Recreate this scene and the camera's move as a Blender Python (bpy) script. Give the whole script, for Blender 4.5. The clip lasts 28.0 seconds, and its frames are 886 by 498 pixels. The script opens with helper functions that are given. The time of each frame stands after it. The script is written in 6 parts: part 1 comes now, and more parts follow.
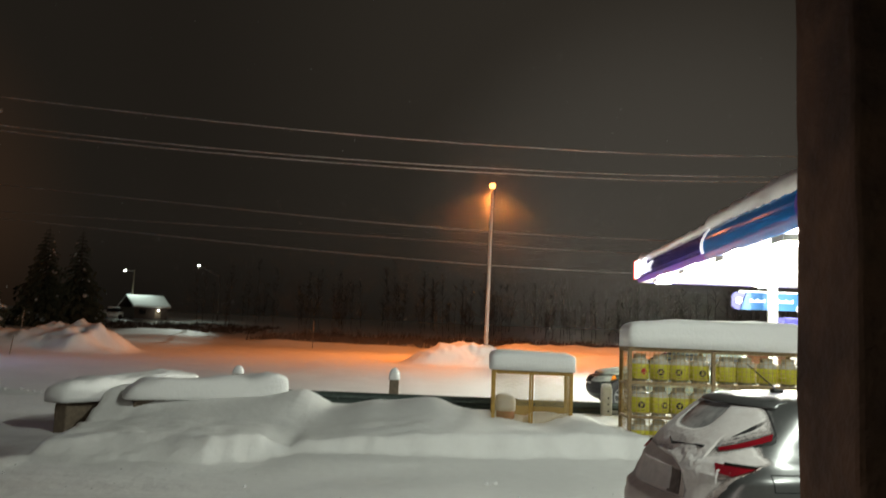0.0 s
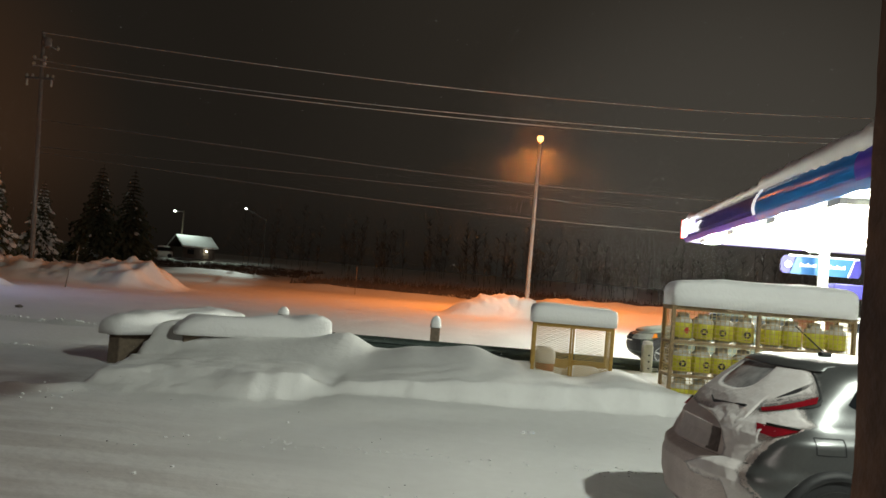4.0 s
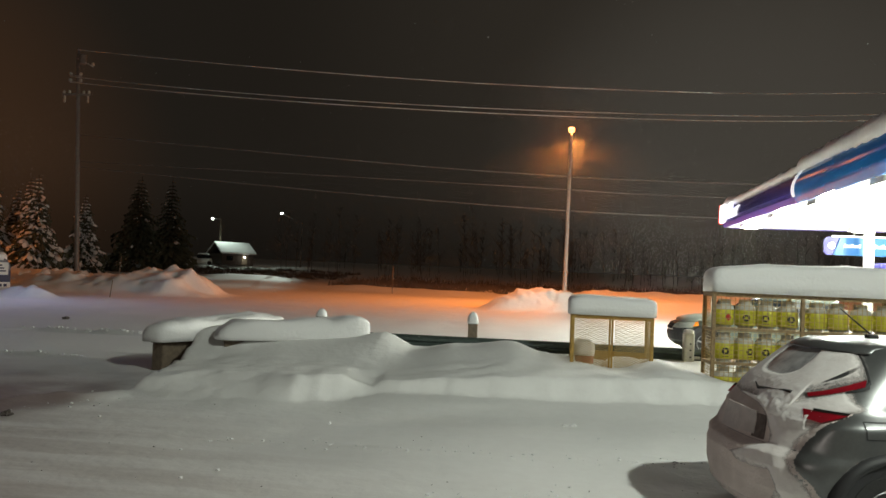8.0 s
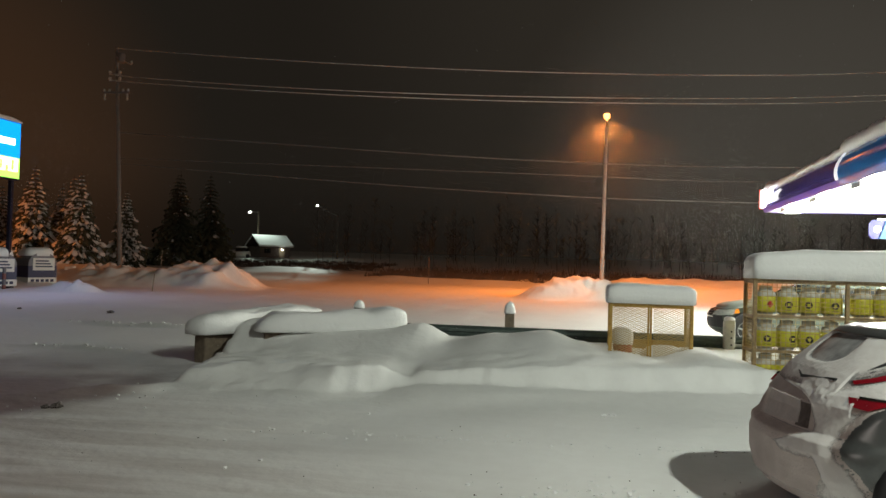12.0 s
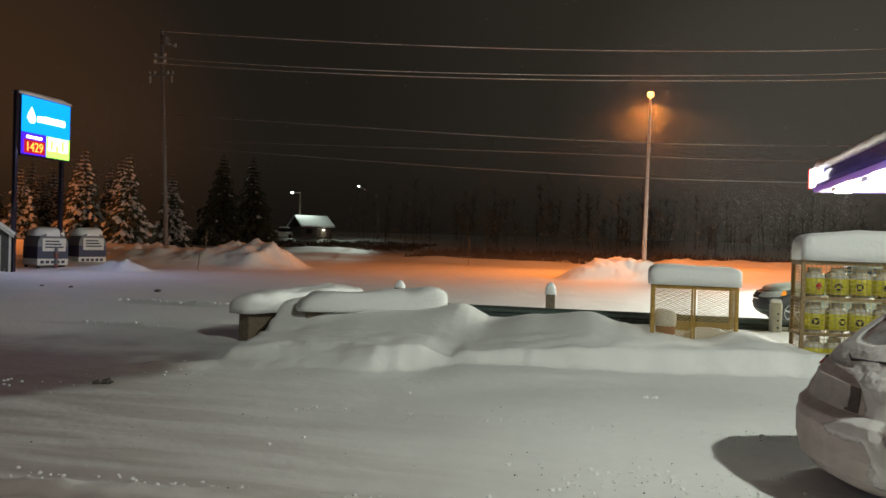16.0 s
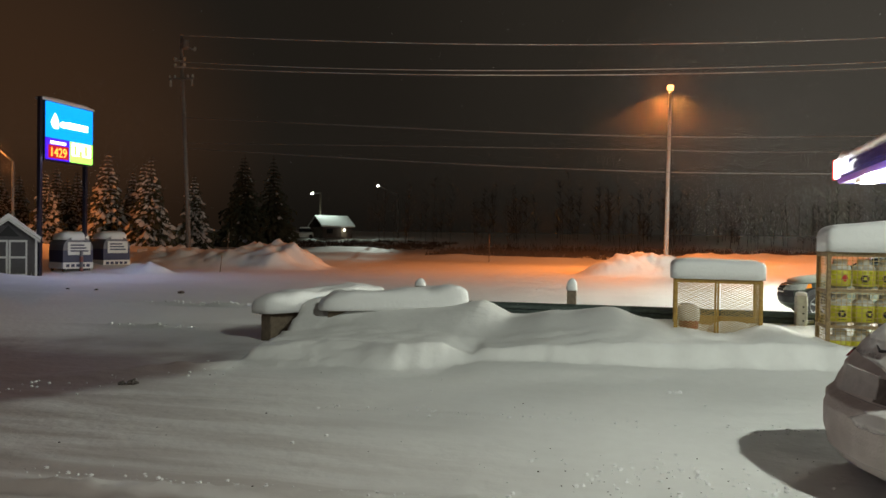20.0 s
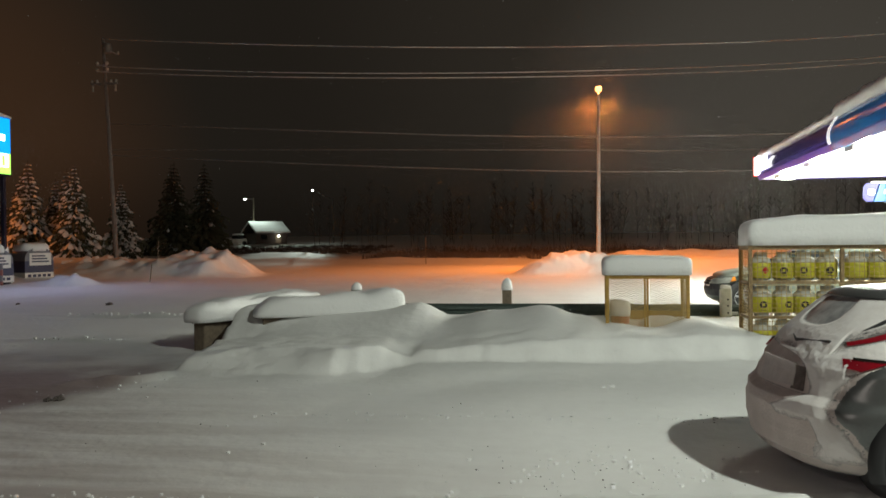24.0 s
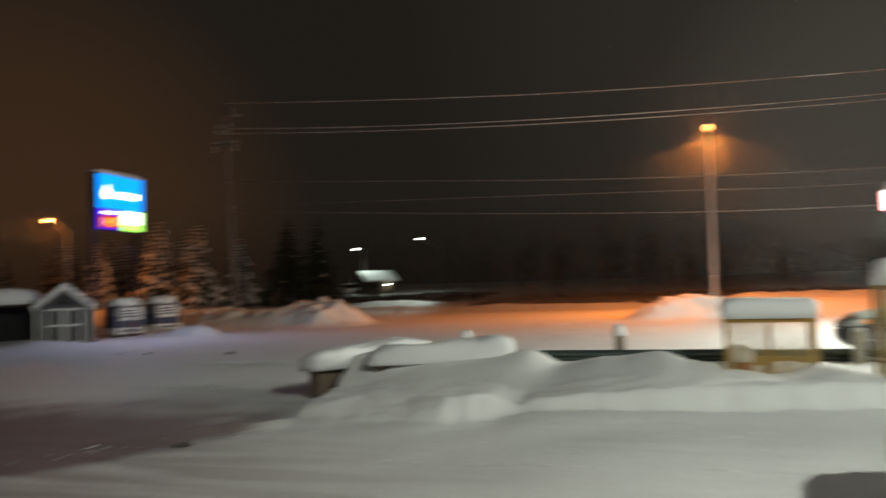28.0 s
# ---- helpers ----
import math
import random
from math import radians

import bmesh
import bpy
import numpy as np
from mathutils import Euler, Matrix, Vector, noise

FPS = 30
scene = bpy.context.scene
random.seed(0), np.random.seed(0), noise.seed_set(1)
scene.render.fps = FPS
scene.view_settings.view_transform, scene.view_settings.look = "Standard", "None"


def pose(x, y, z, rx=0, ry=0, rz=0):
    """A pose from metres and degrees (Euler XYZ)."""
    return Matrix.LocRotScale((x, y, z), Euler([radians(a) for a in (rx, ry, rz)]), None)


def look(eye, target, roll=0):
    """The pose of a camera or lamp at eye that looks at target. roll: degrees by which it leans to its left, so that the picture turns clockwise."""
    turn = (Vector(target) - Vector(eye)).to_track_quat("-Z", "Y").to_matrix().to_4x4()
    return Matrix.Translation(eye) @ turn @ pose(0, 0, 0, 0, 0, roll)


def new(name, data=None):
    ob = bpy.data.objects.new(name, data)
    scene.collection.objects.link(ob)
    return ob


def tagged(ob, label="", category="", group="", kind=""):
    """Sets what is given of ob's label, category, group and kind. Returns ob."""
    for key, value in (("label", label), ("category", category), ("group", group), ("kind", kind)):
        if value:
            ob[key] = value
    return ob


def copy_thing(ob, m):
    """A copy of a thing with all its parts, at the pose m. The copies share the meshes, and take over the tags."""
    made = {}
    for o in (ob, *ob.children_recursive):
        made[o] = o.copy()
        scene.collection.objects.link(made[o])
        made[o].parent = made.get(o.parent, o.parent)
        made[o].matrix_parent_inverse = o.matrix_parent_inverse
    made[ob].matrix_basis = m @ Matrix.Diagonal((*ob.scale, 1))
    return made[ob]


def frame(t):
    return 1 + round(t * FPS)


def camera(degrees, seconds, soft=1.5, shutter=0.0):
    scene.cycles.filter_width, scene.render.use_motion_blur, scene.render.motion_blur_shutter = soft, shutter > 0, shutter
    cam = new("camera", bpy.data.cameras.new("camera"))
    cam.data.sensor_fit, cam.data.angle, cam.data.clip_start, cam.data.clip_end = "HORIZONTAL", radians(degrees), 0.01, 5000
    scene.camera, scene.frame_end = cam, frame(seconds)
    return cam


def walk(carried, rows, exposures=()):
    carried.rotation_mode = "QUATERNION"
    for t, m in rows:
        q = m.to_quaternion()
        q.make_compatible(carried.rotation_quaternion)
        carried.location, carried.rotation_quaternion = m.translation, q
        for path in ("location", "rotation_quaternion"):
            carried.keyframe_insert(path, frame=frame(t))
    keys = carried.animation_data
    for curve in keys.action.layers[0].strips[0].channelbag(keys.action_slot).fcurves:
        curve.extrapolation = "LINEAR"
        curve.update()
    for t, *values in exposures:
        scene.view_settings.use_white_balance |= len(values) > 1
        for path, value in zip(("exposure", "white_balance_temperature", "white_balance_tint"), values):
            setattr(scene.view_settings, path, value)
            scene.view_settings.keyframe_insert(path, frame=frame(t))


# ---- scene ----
cam = camera(60.2, 28.0, shutter=1.0)
PATH = [
    (0, (-0.018, -0.02, 2.026), (-0.018, 1.969, 2.232), 2.3),
    (0.5, (-0.021, -0.011, 2.013), (-0.048, 1.983, 2.17), 2.9),
    (1, (-0.017, -0.024, 1.999), (-0.066, 1.97, 2.144), 3.4),
    (1.5, (-0.034, -0.034, 2.0), (-0.108, 1.961, 2.113), 3.3),
    (2, (-0.03, -0.024, 2.0), (-0.118, 1.971, 2.095), 2.9),
    (2.5, (-0.028, -0.044, 1.987), (-0.113, 1.953, 2.054), 3.2),
    (3, (-0.041, -0.028, 1.982), (-0.136, 1.969, 2.038), 4.0),
    (3.5, (-0.037, -0.022, 1.992), (-0.134, 1.975, 2.059), 4.8),
    (4, (-0.052, -0.023, 1.993), (-0.157, 1.973, 2.066), 4.7),
    (4.5, (-0.025, -0.024, 2.0), (-0.169, 1.969, 2.072), 3.5),
    (6.5, (-0.016, -0.015, 2.0), (-0.183, 1.977, 2.072), 1.8),
    (7, (-0.024, -0.029, 1.998), (-0.197, 1.963, 2.067), 2.3),
    (7.5, (-0.032, -0.004, 1.995), (-0.221, 1.986, 2.059), 2.7),
    (8, (-0.026, -0.006, 1.99), (-0.223, 1.983, 2.049), 2.4),
    (8.5, (-0.035, -0.025, 1.995), (-0.256, 1.962, 2.04), 2.9),
    (9, (-0.025, 0.007, 2.0), (-0.273, 1.992, 2.032), 3.6),
    (9.5, (-0.041, 0.006, 1.996), (-0.308, 1.988, 2.044), 3.5),
    (10, (-0.038, 0.015, 1.998), (-0.327, 1.993, 2.051), 3.2),
    (10.5, (-0.04, -0.01, 1.998), (-0.347, 1.966, 2.045), 2.8),
    (11, (-0.031, 0.011, 1.996), (-0.335, 1.988, 2.033), 2.1),
    (11.5, (-0.021, -0.003, 2.002), (-0.307, 1.977, 2.031), 1.7),
    (12, (-0.032, -0.019, 2.002), (-0.32, 1.96, 2.031), 1.6),
    (12.5, (-0.029, -0.015, 1.999), (-0.336, 1.961, 2.028), 1.8),
    (14.5, (-0.043, 0.006, 2.0), (-0.4, 1.974, 1.995), 1.8),
    (15, (-0.03, -0.001, 1.995), (-0.378, 1.969, 1.98), 1.4),
    (15.5, (-0.028, -0.014, 1.998), (-0.383, 1.954, 1.979), 1.5),
    (16, (-0.04, -0.004, 2.001), (-0.43, 1.957, 1.976), 1.7),
    (16.5, (-0.052, 0.003, 1.995), (-0.453, 1.962, 1.957), 2.0),
    (17, (-0.026, 0.015, 1.998), (-0.421, 1.975, 1.96), 1.1),
    (17.5, (-0.021, 0.018, 1.995), (-0.417, 1.978, 1.983), 0.4),
    (18, (-0.028, 0.002, 1.997), (-0.439, 1.96, 1.995), 0.4),
    (18.5, (-0.023, 0.01, 1.995), (-0.459, 1.961, 1.964), 0.8),
    (19, (-0.032, 0.025, 1.987), (-0.484, 1.972, 1.941), 0.8),
    (19.5, (-0.037, 0.023, 1.986), (-0.495, 1.969, 1.935), 0.9),
    (20, (-0.036, 0.008, 1.989), (-0.478, 1.958, 1.958), 0.8),
    (20.5, (-0.023, -0.017, 1.99), (-0.447, 1.937, 1.963), 0.4),
    (22.5, (-0.004, -0.017, 1.998), (-0.345, 1.954, 1.985), 0.9),
    (23, (-0.001, -0.008, 1.994), (-0.305, 1.969, 1.98), 0.4),
    (23.5, (0.007, -0.004, 1.983), (-0.283, 1.975, 1.946), -0.4),
    (24, (0.004, -0.028, 1.99), (-0.276, 1.952, 1.966), -0.6),
    (24.5, (-0.006, -0.019, 1.989), (-0.271, 1.963, 2.005), -0.3),
    (25, (0.006, -0.04, 1.999), (-0.25, 1.943, 2.049), -0.7),
    (25.5, (-0.015, -0.02, 1.998), (-0.262, 1.964, 2.069), -0.8),
    (26, (-0.012, -0.031, 1.982), (-0.253, 1.953, 2.054), -0.9),
    (26.5, (-0.004, -0.021, 1.98), (-0.232, 1.965, 2.052), -1.0),
    (27, (0.005, -0.016, 1.983), (-0.202, 1.972, 2.057), -1.0),
    (27.5, (0.013, -0.029, 1.99), (-0.223, 1.955, 2.077), -1.1),
    (27.6, (-0.014, -0.061, 1.999), (-0.279, 1.919, 2.094), -0.7),
    (27.7, (-0.025, -0.104, 2.005), (-0.337, 1.869, 2.109), -0.9),
    (27.8, (-0.034, -0.116, 2.02), (-0.419, 1.844, 2.124), -1.5),
    (27.9, (-0.025, -0.094, 2.015), (-0.493, 1.848, 2.12), -2.0),
    (28, (-0.019, -0.047, 1.996), (-0.568, 1.874, 2.099), -1.7),
]
walk(cam, [(t, look(eye, target, roll)) for t, eye, target, roll in PATH])

# ---- world, large lights ----
world = bpy.data.worlds.new("night_sky")
scene.world = world
world.use_nodes = True
wn = world.node_tree.nodes
wl = world.node_tree.links
wn["Background"].inputs["Strength"].default_value = 1.0
sky_way = wn.new("ShaderNodeTexCoord")
sky_last = None
# a dim brown snow-filled night; station glow and ruddy far-lamp haze painted in
for tint, way, wide in (((0.0132, 0.0108, 0.0082), (0, 0, 1), None), ((0.013, 0.0112, 0.0086), (0.34, 0.88, 0.30), 0.76), ((0.026, 0.0245, 0.021), (0.29, 0.95, 0.10), 0.935), ((0.026, 0.009, 0.0018), (-0.71, 0.70, 0.06), 0.93)):
    if wide is None:
        rgb = wn.new("ShaderNodeRGB")
        rgb.outputs[0].default_value = (*tint, 1)
        sky_last = rgb.outputs[0]
        continue
    dot = wn.new("ShaderNodeVectorMath")
    dot.operation = "DOT_PRODUCT"
    wl.new(sky_way.outputs["Generated"], dot.inputs[0])
    dot.inputs[1].default_value = Vector(way).normalized()
    fall = wn.new("ShaderNodeMapRange")
    fall.interpolation_type = "SMOOTHSTEP"
    fall.inputs["From Min"].default_value, fall.inputs["From Max"].default_value = wide, 1.0
    wl.new(dot.outputs["Value"], fall.inputs["Value"])
    add = wn.new("ShaderNodeMix")
    add.data_type, add.blend_type = "RGBA", "ADD"
    wl.new(fall.outputs["Result"], add.inputs["Factor"])
    wl.new(sky_last, add.inputs["A"])
    add.inputs["B"].default_value = (*tint, 1)
    sky_last = add.outputs["Result"]
# dimmer towards the wooded horizon
sky_up = wn.new("ShaderNodeSeparateXYZ")
wl.new(sky_way.outputs["Generated"], sky_up.inputs[0])
sky_low = wn.new("ShaderNodeMapRange")
sky_low.interpolation_type = "SMOOTHSTEP"
sky_low.inputs["From Min"].default_value, sky_low.inputs["From Max"].default_value = -0.01, 0.13
sky_low.inputs["To Min"].default_value = 0.5
wl.new(sky_up.outputs["Z"], sky_low.inputs["Value"])
sky_dim = wn.new("ShaderNodeVectorMath")
sky_dim.operation = "SCALE"
wl.new(sky_last, sky_dim.inputs[0])
wl.new(sky_low.outputs["Result"], sky_dim.inputs["Scale"])
wl.new(sky_dim.outputs["Vector"], wn["Background"].inputs["Color"])

SODIUM = (1.0, 0.265, 0.045)
COOL = (0.91, 0.98, 0.86)
LANE_SLOPE = 1.7


def lamp(name, kind, place, target, power, colour, size=0.3, spread=160):
    data = bpy.data.lights.new(name, kind)
    data.energy, data.color = power, colour
    if kind == "AREA":
        data.shape, data.size = "DISK", size
        data.spread = radians(spread)
    if kind in ("POINT", "SPOT"):
        data.shadow_soft_size = size
    if kind == "SPOT":
        data.spot_size, data.spot_blend = radians(spread), 1.0 if spread < 100 else 0.35
    ob = new(name, data)
    ob.matrix_world = look(place, target)
    return ob


LAMP_A = (3.05, 49.0, 11.40)      # tall sodium lamp by the road
LAMP_B = (-43.45, 46.0, 8.0)      # second sodium lamp past the sign
FLOOD = (7.9, 0.8, 9.2)          # flood on a mast behind the side wing of the shop
lamp("street_light", "SPOT", (LAMP_A[0], LAMP_A[1] + 1.4, LAMP_A[2] - 0.15), (LAMP_A[0], LAMP_A[1] + 3.2, 0), 11500, SODIUM, 0.15, 165)
lamp("street_light_spill", "POINT", (LAMP_A[0], LAMP_A[1] + 0.2, LAMP_A[2] - 0.08), (LAMP_A[0], LAMP_A[1], 0), 430, SODIUM, 0.1)
lamp("street_light_far", "POINT", (LAMP_B[0], LAMP_B[1], LAMP_B[2] - 0.45), (LAMP_B[0], LAMP_B[1], 0), 1700, SODIUM, 0.15, 150)
lamp("shop_flood", "SPOT", FLOOD, (-0.5, 13.8, 0), 7000, COOL, 0.22, 83)
for px in (-5.0, -1.4):
    lamp("porch_light", "AREA", (px, 1.2, 2.98), (px, 3.4, 0), 22, (1.0, 0.87, 0.79), 0.3, 170)
CANOPY_LIGHTS = [(9.6 + 4.4 * i - 0.085 * (33 - y), y) for y in (33, 28, 23, 18) for i in (0, 1)]
for cx, cy in CANOPY_LIGHTS:
    lamp("canopy_light", "POINT", (cx, cy, 4.13), (cx, cy, 0), 1250, (0.97, 1.0, 0.86), 0.2)
lamp("sign_glow", "AREA", (-24.3, 30.2, 6.3), (-14.0, 25.5, 0.0), 210, (0.64, 0.66, 1.0), 2.4, 175)
lamp("yard_light", "SPOT", (-36.7, 117.6, 10.0), (-29.5, 82, 0), 30000, (0.85, 1.0, 0.88), 0.1, 19)
lamp("yard_light_low", "SPOT", (-47.0, 113.6, 8.6), (-43.6, 113.0, 3.4), 2100, (0.80, 1.0, 0.86), 0.1, 86)


# ---- materials ----
def material(name, colour, rough=0.6, metal=0.0, grain=0.0, scale=20.0, bump=0.0, bump_scale=40.0, second=None, big=0.0, big_scale=2.0, emit=0.0, emit_colour=None, spec=0.5):
    """A surface with variation at two sizes, fine relief, and light of its own where it gives any."""
    m = bpy.data.materials.new(name)
    m.use_nodes = True
    t = m.node_tree
    b = t.nodes["Principled BSDF"]
    b.inputs["Base Color"].default_value = (*colour, 1)
    b.inputs["Roughness"].default_value, b.inputs["Metallic"].default_value = rough, metal
    b.inputs["Specular IOR Level"].default_value = spec
    geo = t.nodes.new("ShaderNodeTexCoord")
    last = None
    for amount, size, other in ((grain, scale, second), (big, big_scale, second)):
        if amount:
            n = t.nodes.new("ShaderNodeTexNoise")
            n.inputs["Scale"].default_value, n.inputs["Detail"].default_value = size, 6
            t.links.new(geo.outputs["Object"], n.inputs["Vector"])
            ramp = t.nodes.new("ShaderNodeMapRange")
            ramp.inputs["From Min"].default_value, ramp.inputs["From Max"].default_value = 0.35, 0.65
            ramp.inputs["To Max"].default_value = amount
            t.links.new(n.outputs["Fac"], ramp.inputs["Value"])
            mix = t.nodes.new("ShaderNodeMix")
            mix.data_type = "RGBA"
            t.links.new(ramp.outputs["Result"], mix.inputs["Factor"])
            if last:
                t.links.new(last, mix.inputs["A"])
            else:
                mix.inputs["A"].default_value = (*colour, 1)
            mix.inputs["B"].default_value = (*(other or [c * 0.5 for c in colour]), 1)
            last = mix.outputs["Result"]
    if last:
        t.links.new(last, b.inputs["Base Color"])
    if bump:
        n = t.nodes.new("ShaderNodeTexNoise")
        n.inputs["Scale"].default_value, n.inputs["Detail"].default_value = bump_scale, 8
        t.links.new(geo.outputs["Object"], n.inputs["Vector"])
        bn = t.nodes.new("ShaderNodeBump")
        bn.inputs["Strength"].default_value, bn.inputs["Distance"].default_value = bump, 0.02
        t.links.new(n.outputs["Fac"], bn.inputs["Height"])
        t.links.new(bn.outputs["Normal"], b.inputs["Normal"])
    if emit:
        b.inputs["Emission Color"].default_value = (*(emit_colour or colour), 1)
        b.inputs["Emission Strength"].default_value = emit
    return m


SNOW = material("snow", (0.80, 0.80, 0.79), 0.75, 0, 0.16, 6, 0.75, 7.0, (0.66, 0.65, 0.63), 0.16, 0.7, spec=0.25)
# a darker, reddish wedge with ragged edges in the yard's snow, at the entrance lane
gt = SNOW.node_tree
g_pos = gt.nodes.new("ShaderNodeTexCoord")
g_sep = gt.nodes.new("ShaderNodeSeparateXYZ")
gt.links.new(g_pos.outputs["Object"], g_sep.inputs[0])
g_noise = gt.nodes.new("ShaderNodeTexNoise")
g_noise.inputs["Scale"].default_value, g_noise.inputs["Detail"].default_value = 0.9, 5
gt.links.new(g_pos.outputs["Object"], g_noise.inputs["Vector"])


def g_math(kind, a, b):
    n = gt.nodes.new("ShaderNodeMath")
    n.operation = kind
    for k, v in enumerate((a, b)):
        if isinstance(v, (int, float)):
            n.inputs[k].default_value = v
        else:
            gt.links.new(v, n.inputs[k])
    return n.outputs[0]


def g_step(value, lo, hi):
    n = gt.nodes.new("ShaderNodeMapRange")
    n.interpolation_type = "SMOOTHSTEP"
    n.inputs["From Min"].default_value, n.inputs["From Max"].default_value = lo, hi
    gt.links.new(value, n.inputs["Value"])
    return n.outputs["Result"]


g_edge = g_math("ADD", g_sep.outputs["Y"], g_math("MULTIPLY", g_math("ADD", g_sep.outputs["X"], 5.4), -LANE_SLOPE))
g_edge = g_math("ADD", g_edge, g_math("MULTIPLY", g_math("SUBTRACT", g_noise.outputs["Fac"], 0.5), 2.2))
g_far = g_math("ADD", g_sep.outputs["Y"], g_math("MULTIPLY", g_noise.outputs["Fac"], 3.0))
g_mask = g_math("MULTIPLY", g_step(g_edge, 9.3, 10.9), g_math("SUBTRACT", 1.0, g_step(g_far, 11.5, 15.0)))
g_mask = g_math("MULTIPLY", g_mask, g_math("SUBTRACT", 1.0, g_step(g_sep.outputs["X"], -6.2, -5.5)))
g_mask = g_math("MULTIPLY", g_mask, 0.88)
# packed snow where cars turn, gritty streaks along the yard; near-left dimming painted in
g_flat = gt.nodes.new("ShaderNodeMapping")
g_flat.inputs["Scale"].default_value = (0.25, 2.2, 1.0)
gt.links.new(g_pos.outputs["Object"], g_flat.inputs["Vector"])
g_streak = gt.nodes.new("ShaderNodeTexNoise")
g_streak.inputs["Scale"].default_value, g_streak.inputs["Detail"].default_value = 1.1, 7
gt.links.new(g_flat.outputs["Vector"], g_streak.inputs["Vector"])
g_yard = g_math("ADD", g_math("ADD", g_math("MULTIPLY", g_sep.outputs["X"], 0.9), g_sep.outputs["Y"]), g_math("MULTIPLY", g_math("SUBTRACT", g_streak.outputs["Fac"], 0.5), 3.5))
g_grit_dim = g_math("MULTIPLY", g_math("SUBTRACT", 1.0, g_step(g_yard, 1.5, 8.5)), g_math("SUBTRACT", 1.0, g_step(g_sep.outputs["Y"], 9.0, 11.0)))
g_grit_dim = g_math("MULTIPLY", g_grit_dim, g_math("ADD", 0.38, g_math("MULTIPLY", g_step(g_streak.outputs["Fac"], 0.38, 0.62), 0.60)))
g_dirt_dim = gt.nodes.new("ShaderNodeMix")
g_dirt_dim.data_type = "RGBA"
gt.links.new(g_grit_dim, g_dirt_dim.inputs["Factor"])
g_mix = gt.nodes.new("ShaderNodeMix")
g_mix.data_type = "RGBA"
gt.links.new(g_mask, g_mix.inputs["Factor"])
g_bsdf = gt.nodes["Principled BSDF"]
gt.links.new(g_bsdf.inputs["Base Color"].links[0].from_socket, g_dirt_dim.inputs["A"])
g_dirt_dim.inputs["B"].default_value = (0.45, 0.41, 0.385, 1)
gt.links.new(g_dirt_dim.outputs["Result"], g_mix.inputs["A"])
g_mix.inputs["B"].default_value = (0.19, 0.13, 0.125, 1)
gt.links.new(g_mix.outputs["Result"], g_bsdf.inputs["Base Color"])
SNOW_CAP = material("cap_snow", (0.80, 0.80, 0.80), 0.8, 0, 0.08, 8, 0.5, 18, (0.7, 0.7, 0.7), spec=0.2)
TIMBER = material("weathered_timber", (0.20, 0.155, 0.11), 0.85, 0, 0.6, 14, 0.5, 40, (0.10, 0.08, 0.06))
POST_WOOD = material("dark_stained_wood", (0.165, 0.092, 0.05), 0.8, 0, 0.75, 7, 0.8, 24, (0.03, 0.018, 0.012), 0.7, 2.2)
POLE_WOOD = material("tarred_pole_wood", (0.19, 0.18, 0.17), 0.9, 0, 0.5, 6, 0.4, 20)
YELLOW_STEEL = material("faded_yellow_paint", (0.42, 0.26, 0.055), 0.55, 0.1, 0.5, 18, 0.2, 60, (0.20, 0.10, 0.03))
BROWN_STEEL = material("rusty_tan_steel", (0.30, 0.21, 0.10), 0.6, 0.2, 0.6, 22, 0.2, 60, (0.12, 0.07, 0.035))
WHITE_STEEL = material("cylinder_white_paint", (0.56, 0.55, 0.50), 0.4, 0, 0.2, 12, 0.05, 60)
LIME = material("lime_label", (0.60, 0.56, 0.035), 0.45, 0, 0.12, 15)
BLACK_INK = material("black_print", (0.02, 0.02, 0.02), 0.5)
RED_INK = material("red_print", (0.5, 0.03, 0.025), 0.5)
GALV = material("galvanised_steel", (0.46, 0.46, 0.45), 0.6, 0.15, 0.3, 8, 0.1, 40)
RAIL_GREEN = material("dark_rail_steel", (0.075, 0.10, 0.09), 0.5, 0.3, 0.5, 10, 0.2, 30)
CONCRETE = material("pale_concrete", (0.58, 0.57, 0.52), 0.9, 0, 0.4, 9, 0.4, 60)
PLASTER = material("wall_siding", (0.35, 0.32, 0.28), 0.8, 0, 0.3, 4, 0.2, 40)
# faint glow put into the fascia colours and the white stripe
BLUE_FASCIA = material("blue_fascia", (0.012, 0.14, 0.42), 0.13, 0.0, 0.15, 3, 0, 0, (0.010, 0.10, 0.34), emit=0.10)
VIOLET_FASCIA = material("violet_fascia", (0.045, 0.035, 0.22), 0.13, 0, 0.15, 3, emit=0.05)
NAVY_FASCIA = material("navy_fascia", (0.03, 0.025, 0.28), 0.35, 0, 0.1, 3, emit=0.15)
WHITE_STRIPE = material("white_stripe", (0.85, 0.86, 0.88), 0.35, emit=0.7)
SOFFIT = material("white_soffit", (0.50, 0.50, 0.47), 0.45, 0, 0.08, 3)
LED = material("led_panel", (0.95, 0.95, 0.92), 0.4, emit=14)
WHITE_GLOW = material("white_letters", (0.95, 0.95, 0.95), 0.4, emit=3.0)
RED_GLOW = material("red_sign_edge", (0.9, 0.05, 0.03), 0.4, emit=2.0)
SIGN_BLUE = material("lit_blue_panel", (0.01, 0.10, 0.5), 0.3, emit=1.7, emit_colour=(0.0, 0.30, 1.0))
SIGN_INDIGO = material("lit_indigo_panel", (0.05, 0.02, 0.6), 0.3, emit=1.3, emit_colour=(0.06, 0.01, 0.85))
SIGN_GREEN = material("lit_green_panel", (0.55, 0.95, 0.25), 0.3, emit=1.6, emit_colour=(0.42, 1.0, 0.12))
SIGN_RED = material("lit_dark_red_panel", (0.3, 0.02, 0.02), 0.3, emit=0.8, emit_colour=(0.55, 0.01, 0.03))
